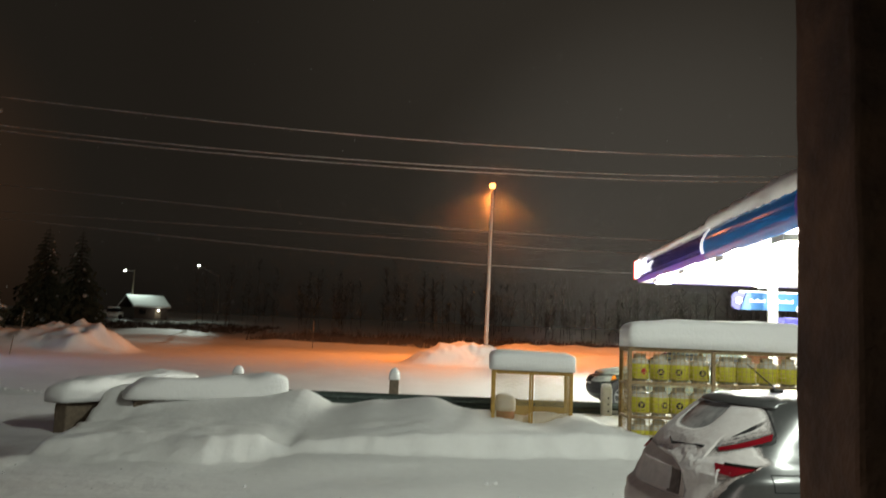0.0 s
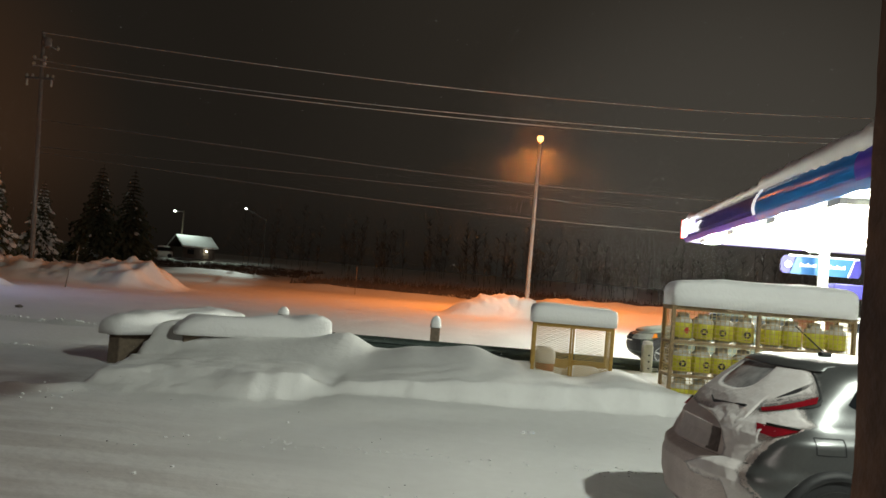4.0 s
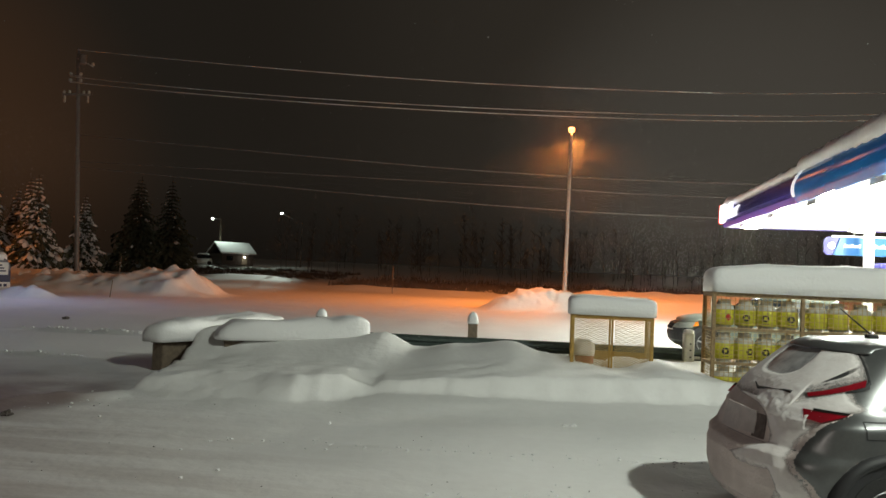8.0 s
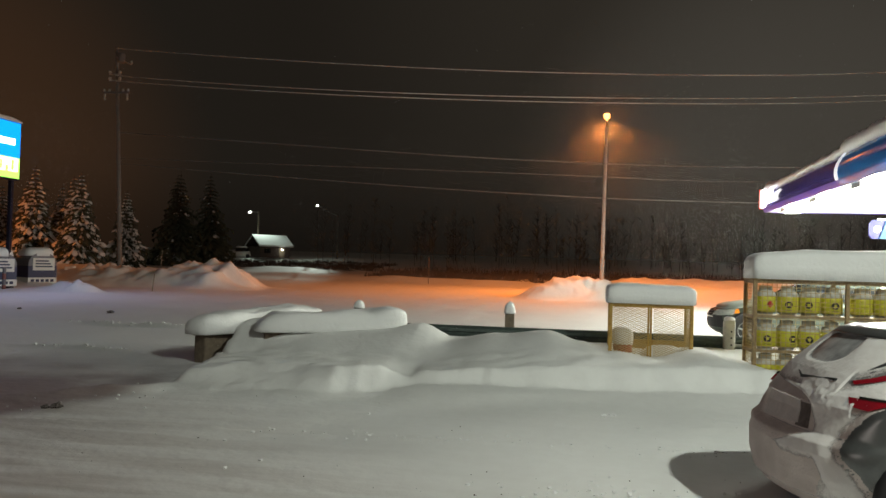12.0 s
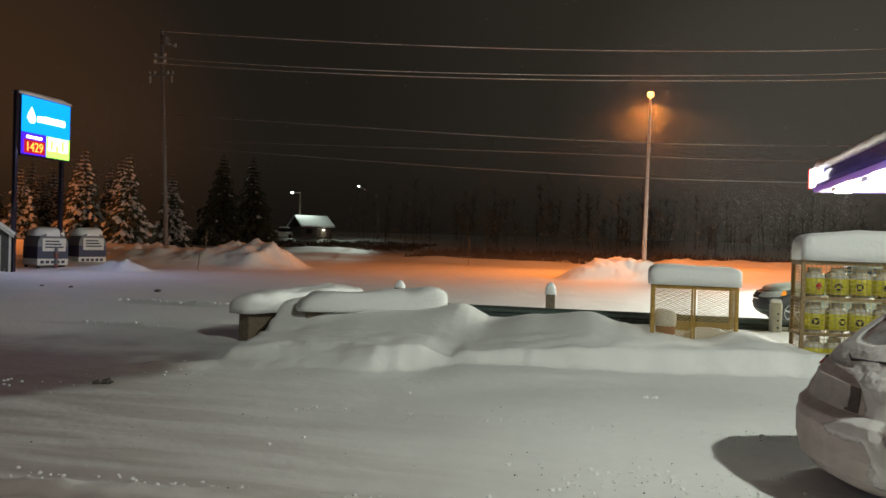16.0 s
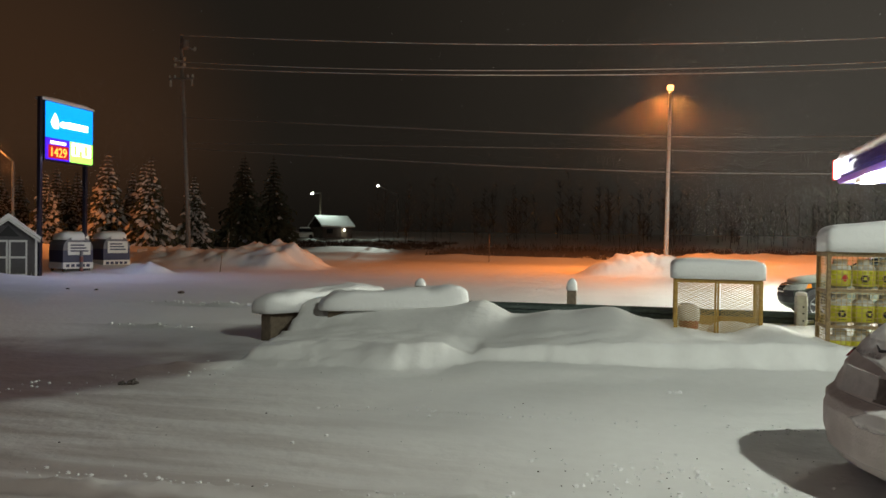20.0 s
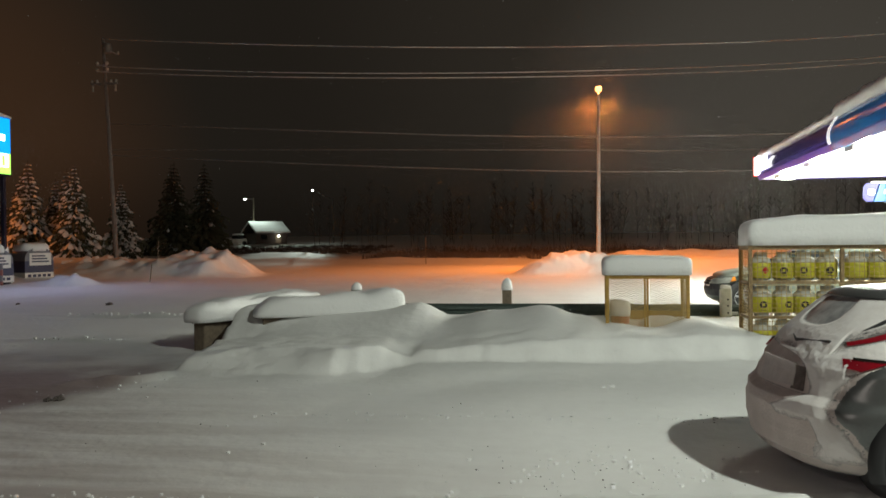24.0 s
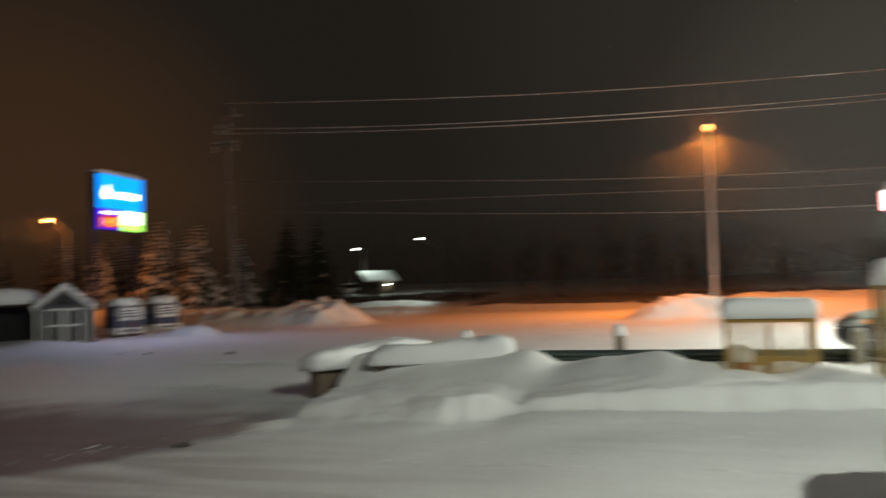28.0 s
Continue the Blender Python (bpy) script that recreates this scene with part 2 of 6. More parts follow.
SIGN_DIGIT = material("red_led_digits", (0.95, 0.2, 0.05), 0.3, emit=3.0, emit_colour=(1.0, 0.30, 0.04))
SODIUM_LENS = material("sodium_lens", (1, 0.6, 0.2), 0.3, emit=4.5, emit_colour=(1.0, 0.38, 0.11))
FLOOD_LENS = material("flood_lens", (1, 1, 0.9), 0.3, emit=40, emit_colour=(0.95, 1.0, 0.85))
BLACK_STEEL = material("navy_black_steel", (0.018, 0.018, 0.04), 0.4, 0.3, 0.2, 6)
CRUST = material("stuck_snow", (0.79, 0.77, 0.76), 0.85, 0, 0.4, 7, 0.22, 30, (0.62, 0.565, 0.545), 0.4, 2.4, spec=0.2)
def thinning(mat, lo, hi, grain, most=1.0):
    """Lets a sheet of snow break up into grains where its cover runs out."""
    t = mat.node_tree
    cover = t.nodes.new("ShaderNodeAttribute")
    cover.attribute_name = "cover"
    pos = t.nodes.new("ShaderNodeTexCoord")
    total = cover.outputs["Fac"]
    for scale, amount in ((24.0, grain), (95.0, grain)):
        n = t.nodes.new("ShaderNodeTexNoise")
        n.inputs["Scale"].default_value, n.inputs["Detail"].default_value = scale, 5
        t.links.new(pos.outputs["Object"], n.inputs["Vector"])
        m = t.nodes.new("ShaderNodeMath")
        m.operation = "MULTIPLY_ADD"
        t.links.new(n.outputs["Fac"], m.inputs[0])
        m.inputs[1].default_value = amount
        t.links.new(total, m.inputs[2])
        total = m.outputs[0]
    cut = t.nodes.new("ShaderNodeMapRange")
    cut.interpolation_type = "SMOOTHSTEP"
    cut.inputs["From Min"].default_value, cut.inputs["From Max"].default_value = lo, hi
    cut.inputs["To Max"].default_value = most
    t.links.new(total, cut.inputs["Value"])
    t.links.new(cut.outputs["Result"], t.nodes["Principled BSDF"].inputs["Alpha"])


thinning(CRUST, 0.055, 0.125, 0.055)
DUST = material("thin_snow_dusting", (0.70, 0.655, 0.635), 0.85, 0, 0.4, 9, 0.2, 50, (0.52, 0.46, 0.44), spec=0.2)
thinning(DUST, 0.075, 0.19, 0.085, 0.85)
FROST = material("road_frost", (0.66, 0.59, 0.56), 0.8, 0, 0.45, 5, 0.35, 45, (0.40, 0.34, 0.32), 0.6, 2.2, spec=0.25)
PLATE = material("frosted_plate", (0.52, 0.47, 0.45), 0.7, 0, 0.3, 12, 0.2, 40)
PANEL_BLUE = material("printed_blue_panel", (0.010, 0.085, 0.25), 0.5, 0, 0.1, 4)
PANEL_NAVY = material("printed_navy_panel", (0.020, 0.018, 0.17), 0.5, 0, 0.1, 4)
FADED_RED = material("faded_red_paint", (0.26, 0.10, 0.09), 0.7, 0, 0.3, 9)
CAR_PAINT = material("grey_metallic_paint", (0.16, 0.165, 0.165), 0.32, 0.6, 0.15, 40)
SUV_PAINT = material("dark_green_car_paint", (0.10, 0.12, 0.10), 0.3, 0.5, 0.1, 30)
FROSTED = material("frosted_rear_glass", (0.02, 0.02, 0.024), 0.4, 0, 0.8, 7, 0.2, 20, (0.50, 0.50, 0.50), 0.7, 2.6)
GLASS_DARK = material("dark_car_glass", (0.015, 0.017, 0.02), 0.08)
RUBBER = material("tyre_rubber", (0.02, 0.02, 0.02), 0.85, 0, 0.2, 30, 0.3, 60)
RIM = material("alloy_rim", (0.4, 0.4, 0.41), 0.35, 0.9)
TAIL_RED = material("red_tail_lens", (0.27, 0.008, 0.016), 0.15, 0, 0.5, 9, 0, 0, (0.16, 0.012, 0.02))
CHROME = material("chrome_trim", (0.7, 0.7, 0.7), 0.15, 1.0)
BLACK_TRIM = material("black_plastic_trim", (0.02, 0.02, 0.022), 0.6, 0, 0.1, 30)
DIRTY_TRIM = material("dirty_dark_trim", (0.085, 0.065, 0.058), 0.8, 0, 0.5, 20, 0.2, 40, (0.20, 0.165, 0.15))
BONNET = material("frosted_lit_bonnet", (0.40, 0.44, 0.39), 0.35, 0.4, 0.3, 6)
CLEAR_LENS = material("headlamp_lens", (0.42, 0.44, 0.41), 0.12, 0.0, 0.4, 14)
AMBER = material("amber_lens", (0.9, 0.28, 0.03), 0.2)
NEEDLES = material("spruce_needles", (0.07, 0.08, 0.05), 0.9, 0, 0.4, 3)
BARK = material("spruce_bark", (0.08, 0.06, 0.045), 0.95, 0, 0.5, 8, 0.4, 20)
GREY_SIDING = material("grey_board_siding", (0.10, 0.095, 0.10), 0.8, 0, 0.3, 7, 0.2, 30)
WHITE_TRIM = material("white_trim_paint", (0.7, 0.7, 0.68), 0.6, 0, 0.1, 9)
BIN_GREY = material("grey_bin_plastic", (0.16, 0.16, 0.19), 0.5, 0, 0.2, 5)
BIN_NAVY = material("navy_bin_panel", (0.03, 0.035, 0.09), 0.5, 0, 0.1, 5)
BUCKET = material("red_brown_drum", (0.30, 0.06, 0.03), 0.5, 0, 0.4, 9)
CABLE = material("weathered_cable", (0.62, 0.62, 0.61), 0.6, 0.3)
CABLE_DARK = material("dark_cable", (0.20, 0.19, 0.18), 0.6, 0.2)
DARK_BOARD = material("dark_deck_board", (0.07, 0.05, 0.04), 0.85, 0, 0.4, 6, 0.3, 30)
STONE = material("dark_clod", (0.13, 0.11, 0.10), 0.95, 0, 0.5, 20, 0.5, 40)
BRUSH = material("bare_twigs", (0.085, 0.075, 0.065), 0.9, 0, 0.4, 0.5)
WIRE_TAN = material("tan_mesh_wire", (0.50, 0.36, 0.15), 0.5, 0.3, 0.3, 30)


# ---- mesh helpers ----
def link(name, bm, mat, parent=None, label="", smooth=False, m=None):
    me = bpy.data.meshes.new(name)
    bm.to_mesh(me)
    bm.free()
    me.materials.append(mat)
    if smooth:
        for p in me.polygons:
            p.use_smooth = True
    ob = new(name, me)
    if parent:
        ob.parent = parent
    if m is not None:
        ob.matrix_basis = m
    if label:
        ob["label"] = label
    return ob


part = link


def thing(name, place, label, category, group="", rz=0, kind=""):
    ob = new(name)
    ob.empty_display_size = 0.2
    ob.matrix_basis = pose(*place, 0, 0, rz)
    return tagged(ob, label, category, group, kind)


def block(x0, x1, y0, y1, z0, z1, bevel=0.0, bm=None, m=None):
    """A box between two corners, its edges rounded; added to bm where one is given."""
    b = bmesh.new()
    bmesh.ops.create_cube(b, size=1)
    for v in b.verts:
        v.co = Vector((x0 if v.co.x < 0 else x1, y0 if v.co.y < 0 else y1, z0 if v.co.z < 0 else z1))
    if bevel:
        bmesh.ops.bevel(b, geom=b.edges[:], offset=bevel, segments=2, affect="EDGES", profile=0.5)
    return merge(b, bm, m)


def merge(b, bm=None, m=None):
    if m is not None:
        bmesh.ops.transform(b, matrix=m, verts=b.verts)
    if bm is None:
        return b
    me = bpy.data.meshes.new("joined")
    b.to_mesh(me)
    b.free()
    bm.from_mesh(me)
    bpy.data.meshes.remove(me)
    return bm


def tube(a, b, r0, r1=None, n=10, bm=None):
    """A round bar from a to b, tapered from r0 to r1."""
    a, b = Vector(a), Vector(b)
    c = bmesh.new()
    bmesh.ops.create_cone(c, cap_ends=True, segments=n, radius1=r0, radius2=r0 if r1 is None else r1, depth=(b - a).length)
    turn = (b - a).to_track_quat("Z", "Y").to_matrix().to_4x4()
    return merge(c, bm, Matrix.Translation((a + b) / 2) @ turn)


def lathe(profile, n=24, bm=None, m=None):
    """A solid turned round z from pairs of radius and height."""
    c = bmesh.new()
    rings = []
    for r, z in profile:
        rings.append([c.verts.new((r * math.cos(2 * math.pi * i / n), r * math.sin(2 * math.pi * i / n), z)) for i in range(n)])
    for p, q in zip(rings, rings[1:]):
        for i in range(n):
            c.faces.new((p[i], p[(i + 1) % n], q[(i + 1) % n], q[i]))
    c.faces.new(rings[0][::-1])
    c.faces.new(rings[-1])
    return merge(c, bm, m)


def prism(outline, y0, y1, bm=None, m=None):
    """An outline in x and z made solid between two depths."""
    c = bmesh.new()
    f = [c.verts.new((x, y0, z)) for x, z in outline]
    k = [c.verts.new((x, y1, z)) for x, z in outline]
    n = len(f)
    c.faces.new(f)
    c.faces.new(k[::-1])
    for i in range(n):
        c.faces.new((f[i], k[i], k[(i + 1) % n], f[(i + 1) % n]))
    bmesh.ops.recalc_face_normals(c, faces=c.faces)
    return merge(c, bm, m)


def snow_slab(w, d, h, rough=0.03, seed=0, power=5, nu=48, nv=14, over=0.0, lean=0.0, box=0.0):
    """A cushion of snow with a flat base at z=0: full sides, a rounded top rim and a faintly waved top."""
    c = bmesh.new()
    rings = []
    for j in range(nv + 1):
        a = j / nv * math.pi / 2
        k = max(math.cos(a), 0.0) ** (2 / (box or 4.5))
        z = math.sin(a) ** (2 / (box or 3.0)) * h
        ring = []
        for i in range(nu):
            p = 2 * math.pi * i / nu
            cx, cy = math.cos(p), math.sin(p)
            x = math.copysign(abs(cx) ** (2 / power), cx) * (w / 2 + over * math.sin(min(a * 2, math.pi))) * k
            y = math.copysign(abs(cy) ** (2 / power), cy) * (d / 2 + over * math.sin(min(a * 2, math.pi))) * k
            f = noise.noise(Vector((x * 1.6 + seed * 7, y * 1.6, z * 2))) * rough * 2 + noise.noise(Vector((x * 5 + seed, y * 5, z * 5))) * rough * 0.5
            ring.append(c.verts.new((x * (1 + f * 0.3), y * (1 + f * 0.3), z + (f + lean * x / w) * min(1, j / 3))))
        rings.append(ring)
    for p, q in zip(rings, rings[1:]):
        for i in range(nu):
            c.faces.new((p[i], p[(i + 1) % nu], q[(i + 1) % nu], q[i]))
    c.faces.new(rings[0][::-1])
    bmesh.ops.remove_doubles(c, verts=c.verts, dist=0.002)
    return c


def sm(a, b, x):
    t = min(max((x - a) / (b - a), 0), 1)
    return t * t * (3 - 2 * t)


def hump(x, y, cx, cy, sx, sy, turn=0.0):
    c, s = math.cos(turn), math.sin(turn)
    u, v = (x - cx) * c + (y - cy) * s, -(x - cx) * s + (y - cy) * c
    return math.exp(-(u / sx) ** 2 - (v / sy) ** 2)


def heap(x, y, cx, cy, sx, sy):
    r = ((x - cx) / sx) ** 2 + ((y - cy) / sy) ** 2
    return math.exp(-r ** 1.7)


def wave(x, y, f, seed=0.0):
    return noise.noise(Vector((x * f, y * f, seed)))


# ---- ground ----
# along the bank: place, foot and lip of its cut face, heights of the lip, the terrace and the crest
BANK = ((-6.4, 10.75, 11.15, 0.20, 0.28, 0.42), (-5.6, 10.72, 11.02, 0.24, 0.30, 0.48), (-5.2, 10.62, 11.20, 0.26, 0.32, 0.56), (-4.8, 10.55, 11.45, 0.30, 0.35, 0.64), (-4.0, 10.55, 11.50, 0.33, 0.37, 0.69), (-3.5, 10.60, 11.35, 0.35, 0.38, 0.70), (-3.2, 10.72, 11.10, 0.36, 0.385, 0.715), (-2.95, 10.92, 11.22, 0.37, 0.39, 0.73),
        (-2.66, 11.10, 11.38, 0.36, 0.39, 0.75), (-2.40, 11.30, 11.56, 0.26, 0.36, 0.75), (-2.24, 11.46, 11.66, 0.19, 0.34, 0.70), (-2.13, 11.52, 11.66, 0.19, 0.34, 0.66), (-2.06, 11.56, 11.64, 0.285, 0.35, 0.62), (-1.9, 11.56, 11.64, 0.29, 0.36, 0.57),
        (-1.0, 11.62, 11.71, 0.37, 0.47, 0.70), (-0.1, 11.67, 11.77, 0.43, 0.55, 0.79), (0.5, 11.74, 11.84, 0.46, 0.53, 0.62), (0.95, 11.80, 11.90, 0.46, 0.49, 0.48),
        (1.7, 11.86, 11.98, 0.47, 0.46, 0.42), (2.5, 11.95, 12.08, 0.50, 0.57, 0.60), (3.1, 12.0, 12.14, 0.46, 0.48, 0.44), (3.6, 12.0, 12.14, 0.42, 0.40, 0.34), (5.0, 12.0, 12.2, 0.40, 0.38, 0.34))


def bank_line(x):
    for p, q in zip(BANK, BANK[1:]):
        if x <= q[0]:
            t = sm(p[0], q[0], x)
            return [a + (b - a) * t for a, b in zip(p[1:], q[1:])]
    return BANK[-1][1:]


def ground_height(x, y):
    """The snow's surface: ploughed yard, bank along the rail, piles, and the land that rises far off."""
    h = 0.018 * wave(x, y, 0.5, 1) + 0.010 * wave(x, y, 2.1, 2) + 0.005 * wave(x, y * 0.5, 6.0, 3)
    near = 1 - sm(30, 60, y)
    # scraper streaks along the yard
    h += (0.006 * wave(x * 0.3 + 0.1 * y, y * 3.2, 1.0, 41) + 0.004 * wave(x * 0.9, y * 6.0, 1.0, 42) + 0.004 * wave(x, y, 4.5, 44)) * (1 - sm(10.6, 11.4, y)) + 0.05 * abs(wave(x, y, 0.45, 43)) * sm(16, 20, y) * near
    # wheel tracks along the yard
    h -= 0.022 * math.exp(-((y - 6.0 - 0.06 * x - 0.08 * wave(x, 0, 0.5, 4)) / 0.16) ** 2) * near
    rut = y - 5.80 - 0.15 * x - 0.06 * wave(x, 0, 0.6, 4)
    h += 0.050 * math.exp(-(rut / 0.085) ** 2) * (0.35 + 0.9 * abs(wave(x, y, 3.0, 5)) + 1.0 * abs(wave(x, y, 8.0, 6)) + 0.5 * wave(x, y, 14.0, 9))
    h -= 0.050 * math.exp(-((rut + 0.17) / 0.08) ** 2) * (0.6 + wave(x, y, 4.0, 8))
    h += 0.020 * math.exp(-((y - 8.5 - 0.05 * x) / 0.09) ** 2) * (0.2 + 1.5 * abs(wave(x, y, 4.5, 45)) + 0.6 * abs(wave(x, y, 11.0, 46)))
    h -= 0.016 * math.exp(-((y - 8.7 - 0.05 * x) / 0.3) ** 2) * near
    # snow bank along the guard rail: apron, cut face, terrace, crest, then down past the rail
    end = sm(-5.70, -5.52, x + 0.14 * wave(x, y, 1.4, 6) + 0.05 * wave(x, y, 5, 6) + 0.30 * (y - 11) * (1 - sm(10.9, 11.6, y)) + 0.10 * max(0.0, y - 11))
    if end > 0 and 9.0 < y < 17.6:
        base, lip, z_lip, z_mid, z_top = bank_line(x)
        wob = 0.05 * wave(x, 3, 0.9, 7) + 0.03 * wave(x, 3, 2.2, 7) + 0.008 * wave(x, 3, 5, 7)
        base, lip = base + wob, lip + wob + 0.015 * wave(x, 9, 3.0, 7)
        right = sm(-2.6, -1.9, x)
        apron = (0.03 + 0.10 * right) * sm(base - 0.5 - 0.75 * right, base, y)
        face = sm(base - 0.05, lip, y + 0.05 * wave(x, y, 3.0, 48) + 0.02 * wave(x, y, 9.0, 49))
        b = apron + (z_lip - apron) * face
        b += (z_mid - z_lip) * sm(lip, 12.45, y) + (z_top - z_mid) * sm(12.2, 13.55, y) + (0.50 - z_top) * sm(13.9, 14.9, y)
        b *= 1 - sm(15.3, 17.5, y)
        b += (0.030 * wave(x * 1.2, y * 2.6, 1.6, 31) + 0.014 * wave(x, y, 4.5, 32) + 0.008 * wave(x, y, 9.5, 33)) * sm(base - 0.4, base, y) * (1 - sm(12.2, 13.0, y))
        h += end * b
    # broken lobe at the end of the old cut, with a hollow beside it
    h += 0.045 * hump(x, y, -2.80, 11.25, 0.40, 0.10, 0.60)
    h += 0.10 * hump(x, y, -5.65, 13.6, 0.35, 0.6) - 0.05 * hump(x, y, -5.0, 12.75, 0.6, 0.25, 0.35)
    h += 0.22 * hump(x, y, -4.85, 14.1, 0.75, 0.45, 0.45) + 0.20 * hump(x, y, -5.52, 14.15, 1.0, 0.40, 1.14) + 0.10 * hump(x, y, -2.35, 13.95, 0.45, 0.45)
    # low ridge that the plough left towards the entrance
    h += 0.07 * hump(x, y, -6.2, 10.2, 1.7, 0.28, 0.75) * (1 + 0.6 * wave(x, y, 3, 8))
    h += 0.09 * hump(x, y, -11.3, 19.35, 1.9, 0.17, 0.0) * (0.4 + 1.8 * abs(wave(x, y, 2.2, 9))) - 0.06 * hump(x, y, -11.3, 18.95, 1.9, 0.16, 0.0)
    h += 0.05 * hump(x, y, -9.8, 14.35, 1.3, 0.18, -0.05) * (1 + 1.6 * wave(x, y, 5, 9))
    # pile round the street lamp
    rough = 0.86 + 0.26 * wave(x, y, 0.5, 10) - 0.30 * abs(wave(x, y, 0.9, 11)) + 0.10 * abs(wave(x, y, 1.9, 53)) + 0.05 * wave(x, y, 3.4, 14)
    h += 1.38 * rough * heap(x, y, 1.9, 43.5, 2.2, 2.4) + 0.75 * rough * heap(x, y, -0.5, 42.5, 1.4, 1.6)
    h += 0.75 * sm(3.0, 6.0, x) * sm(45, 54, y) * (1 - sm(62, 70, y)) * rough
    # long pile in front of the pole, steep at its road end, and a small heap by the bins
    ridge = (0.92 + 0.55 * sm(-25.0, -19.5, x) + 0.30 * abs(wave(x, y, 0.5, 16)) + 0.30 * wave(x, y, 0.7, 17) + 0.26 * wave(x, y, 1.7, 19) + 0.30 * abs(wave(x, y, 2.6, 20))) * sm(-29.5, -26.5, x) * (1 - sm(-18.9, -16.6, x + 0.5 * wave(x, y, 0.8, 15)) ** 0.7)
    h += ridge * rough * math.exp(-((y - 42.4) / 2.6) ** 4)
    h += 0.50 * (rough + 0.6 * wave(x, y, 1.3, 51) + 0.45 * wave(x, y, 2.9, 52)) * heap(x, y, -22.35, 33.2, 0.95, 0.8) + 0.20 * heap(x, y, -21.6, 33.0, 0.6, 0.6) + 0.22 * rough * heap(x, y, -23.6, 33.4, 0.9, 0.8)
    h += 1.1 * rough * sm(-24, -31, x) * hump(0, y, 0, 49, 1, 5) + 0.5 * rough * sm(-23.5, -26, x) * hump(0, y, 0, 36, 1, 3.0)
    h += 0.35 * rough * hump(x, y, -26.5, 27.0, 3.0, 1.0)
    # verge beyond the road, then the land rises to the wood
    verge = 63 - 0.25 * (x + 4)
    h += 0.45 * sm(verge - 2, verge + 2, y) * (0.8 + 0.5 * wave(x, y, 0.25, 12))
    h += 1.6 * sm(85, 130, y) + 2.0 * sm(140, 320, y)
    h += 0.55 * hump(x, y, -30.5, 84, 5.5, 2.5) * (0.8 + 0.6 * wave(x, y, 0.3, 13))
    return h


def lines(stops):
    out = []
    for a, b, step in stops:
        n = max(1, round((b - a) / step))
        out += [a + (b - a) * i / n for i in range(n)]
    return out + [stops[-1][1]]


gx = lines(((-900, -160, 60), (-160, -60, 5), (-60, -28, 1.2), (-28, -17, 0.2), (-17, -8, 0.35), (-8, 7.5, 0.075), (7.5, 20, 0.5), (20, 60, 4), (60, 160, 10), (160, 900, 60)))
gy = lines(((-60, -3, 6), (-3, 4, 0.5), (4, 4.8, 0.1), (4.8, 6.3, 0.035), (6.3, 8.2, 0.09), (8.2, 8.8, 0.035), (8.8, 10.7, 0.08), (10.7, 12.7, 0.042), (12.7, 16, 0.08), (16, 18.5, 0.25), (18.5, 20, 0.1), (20, 24, 0.25), (24, 31, 0.4), (31, 35, 0.22), (35, 39.5, 0.4), (39.5, 45, 0.2), (45, 52, 0.4), (52, 70, 0.7), (70, 150, 3), (150, 400, 20), (400, 1500, 100)))
nx, ny = len(gx), len(gy)
me = bpy.data.meshes.new("ground")
me.from_pydata([(x, y, ground_height(x, y)) for y in gy for x in gx], [], [(j * nx + i, j * nx + i + 1, (j + 1) * nx + i + 1, (j + 1) * nx + i) for j in range(ny - 1) for i in range(nx - 1)])
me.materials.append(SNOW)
for p in me.polygons:
    p.use_smooth = True
tagged(new("ground", me), "snow-covered yard, road and fields with ploughed banks", "snow", kind="structure")


def down(x, y):
    return ground_height(x, y)


# ---- shop porch where the camera stands ----
deck = thing("porch_deck", (0, 0, 0), "dark timber porch deck in front of the shop", "porch", kind="structure")
for i in range(21):
    part("board", block(-6, 2.2, -1.7 + i * 0.165, -1.7 + i * 0.165 + 0.157, 0.30, 0.34, 0.004), DARK_BOARD, deck)
part("joist", block(-6, 2.2, 1.60, 1.72, -0.05, 0.298), DARK_BOARD, deck)
tagged(link("wall_south", block(-9, 7.6, -2.0, -1.75, -0.1, 7.4), PLASTER), "plain shop wall behind the porch", "wall", kind="structure")
tagged(link("wall_east", block(7.3, 7.6, -1.74, 6.0, -0.1, 5.0), PLASTER), "plain side wing wall of the shop", "wall", kind="structure")
tagged(link("porch_ceiling", block(-6.2, 2.3, -1.74, 1.72, 3.05, 3.2), DARK_BOARD), "boarded porch ceiling", "ceiling", kind="structure")
post = thing("porch_post", (0.893, 1.55, 0.34), "rough dark brown stained square porch post", "post")
bm = block(-0.125, 0.125, -0.125, 0.125, 0, 2.71, 0.012)
bmesh.ops.subdivide_edges(bm, edges=[e for e in bm.edges if abs(e.verts[0].co.z - e.verts[1].co.z) > 1], cuts=40)
for v in bm.verts:
    v.co.x += 0.006 * noise.noise(Vector((v.co.x * 9, v.co.y * 9, v.co.z * 4))) + 0.003 * noise.noise(v.co * 23)
part("shaft", bm, POST_WOOD, post)
for i, (bx, bz) in enumerate(((-0.06, 1.93), (0.03, 1.35), (-0.09, 1.22), (0.01, 2.1))):
    part("nail_head", tube((bx, -0.129, bz), (bx, -0.122, bz), 0.006, n=8), BLACK_STEEL, post)
flood = thing("flood_mast", (FLOOD[0], FLOOD[1], 0), "white flood lamp on a steel mast beside the shop", "lamp post")
part("housing", block(-0.2, 0.25, -0.2, 0.2, FLOOD[2] + 0.06, FLOOD[2] + 0.18, 0.02), GALV, flood)
part("mast", tube((0.5, -0.5, -0.1), (0.5, -0.5, FLOOD[2] + 0.3), 0.09, 0.05, 12), GALV, flood)
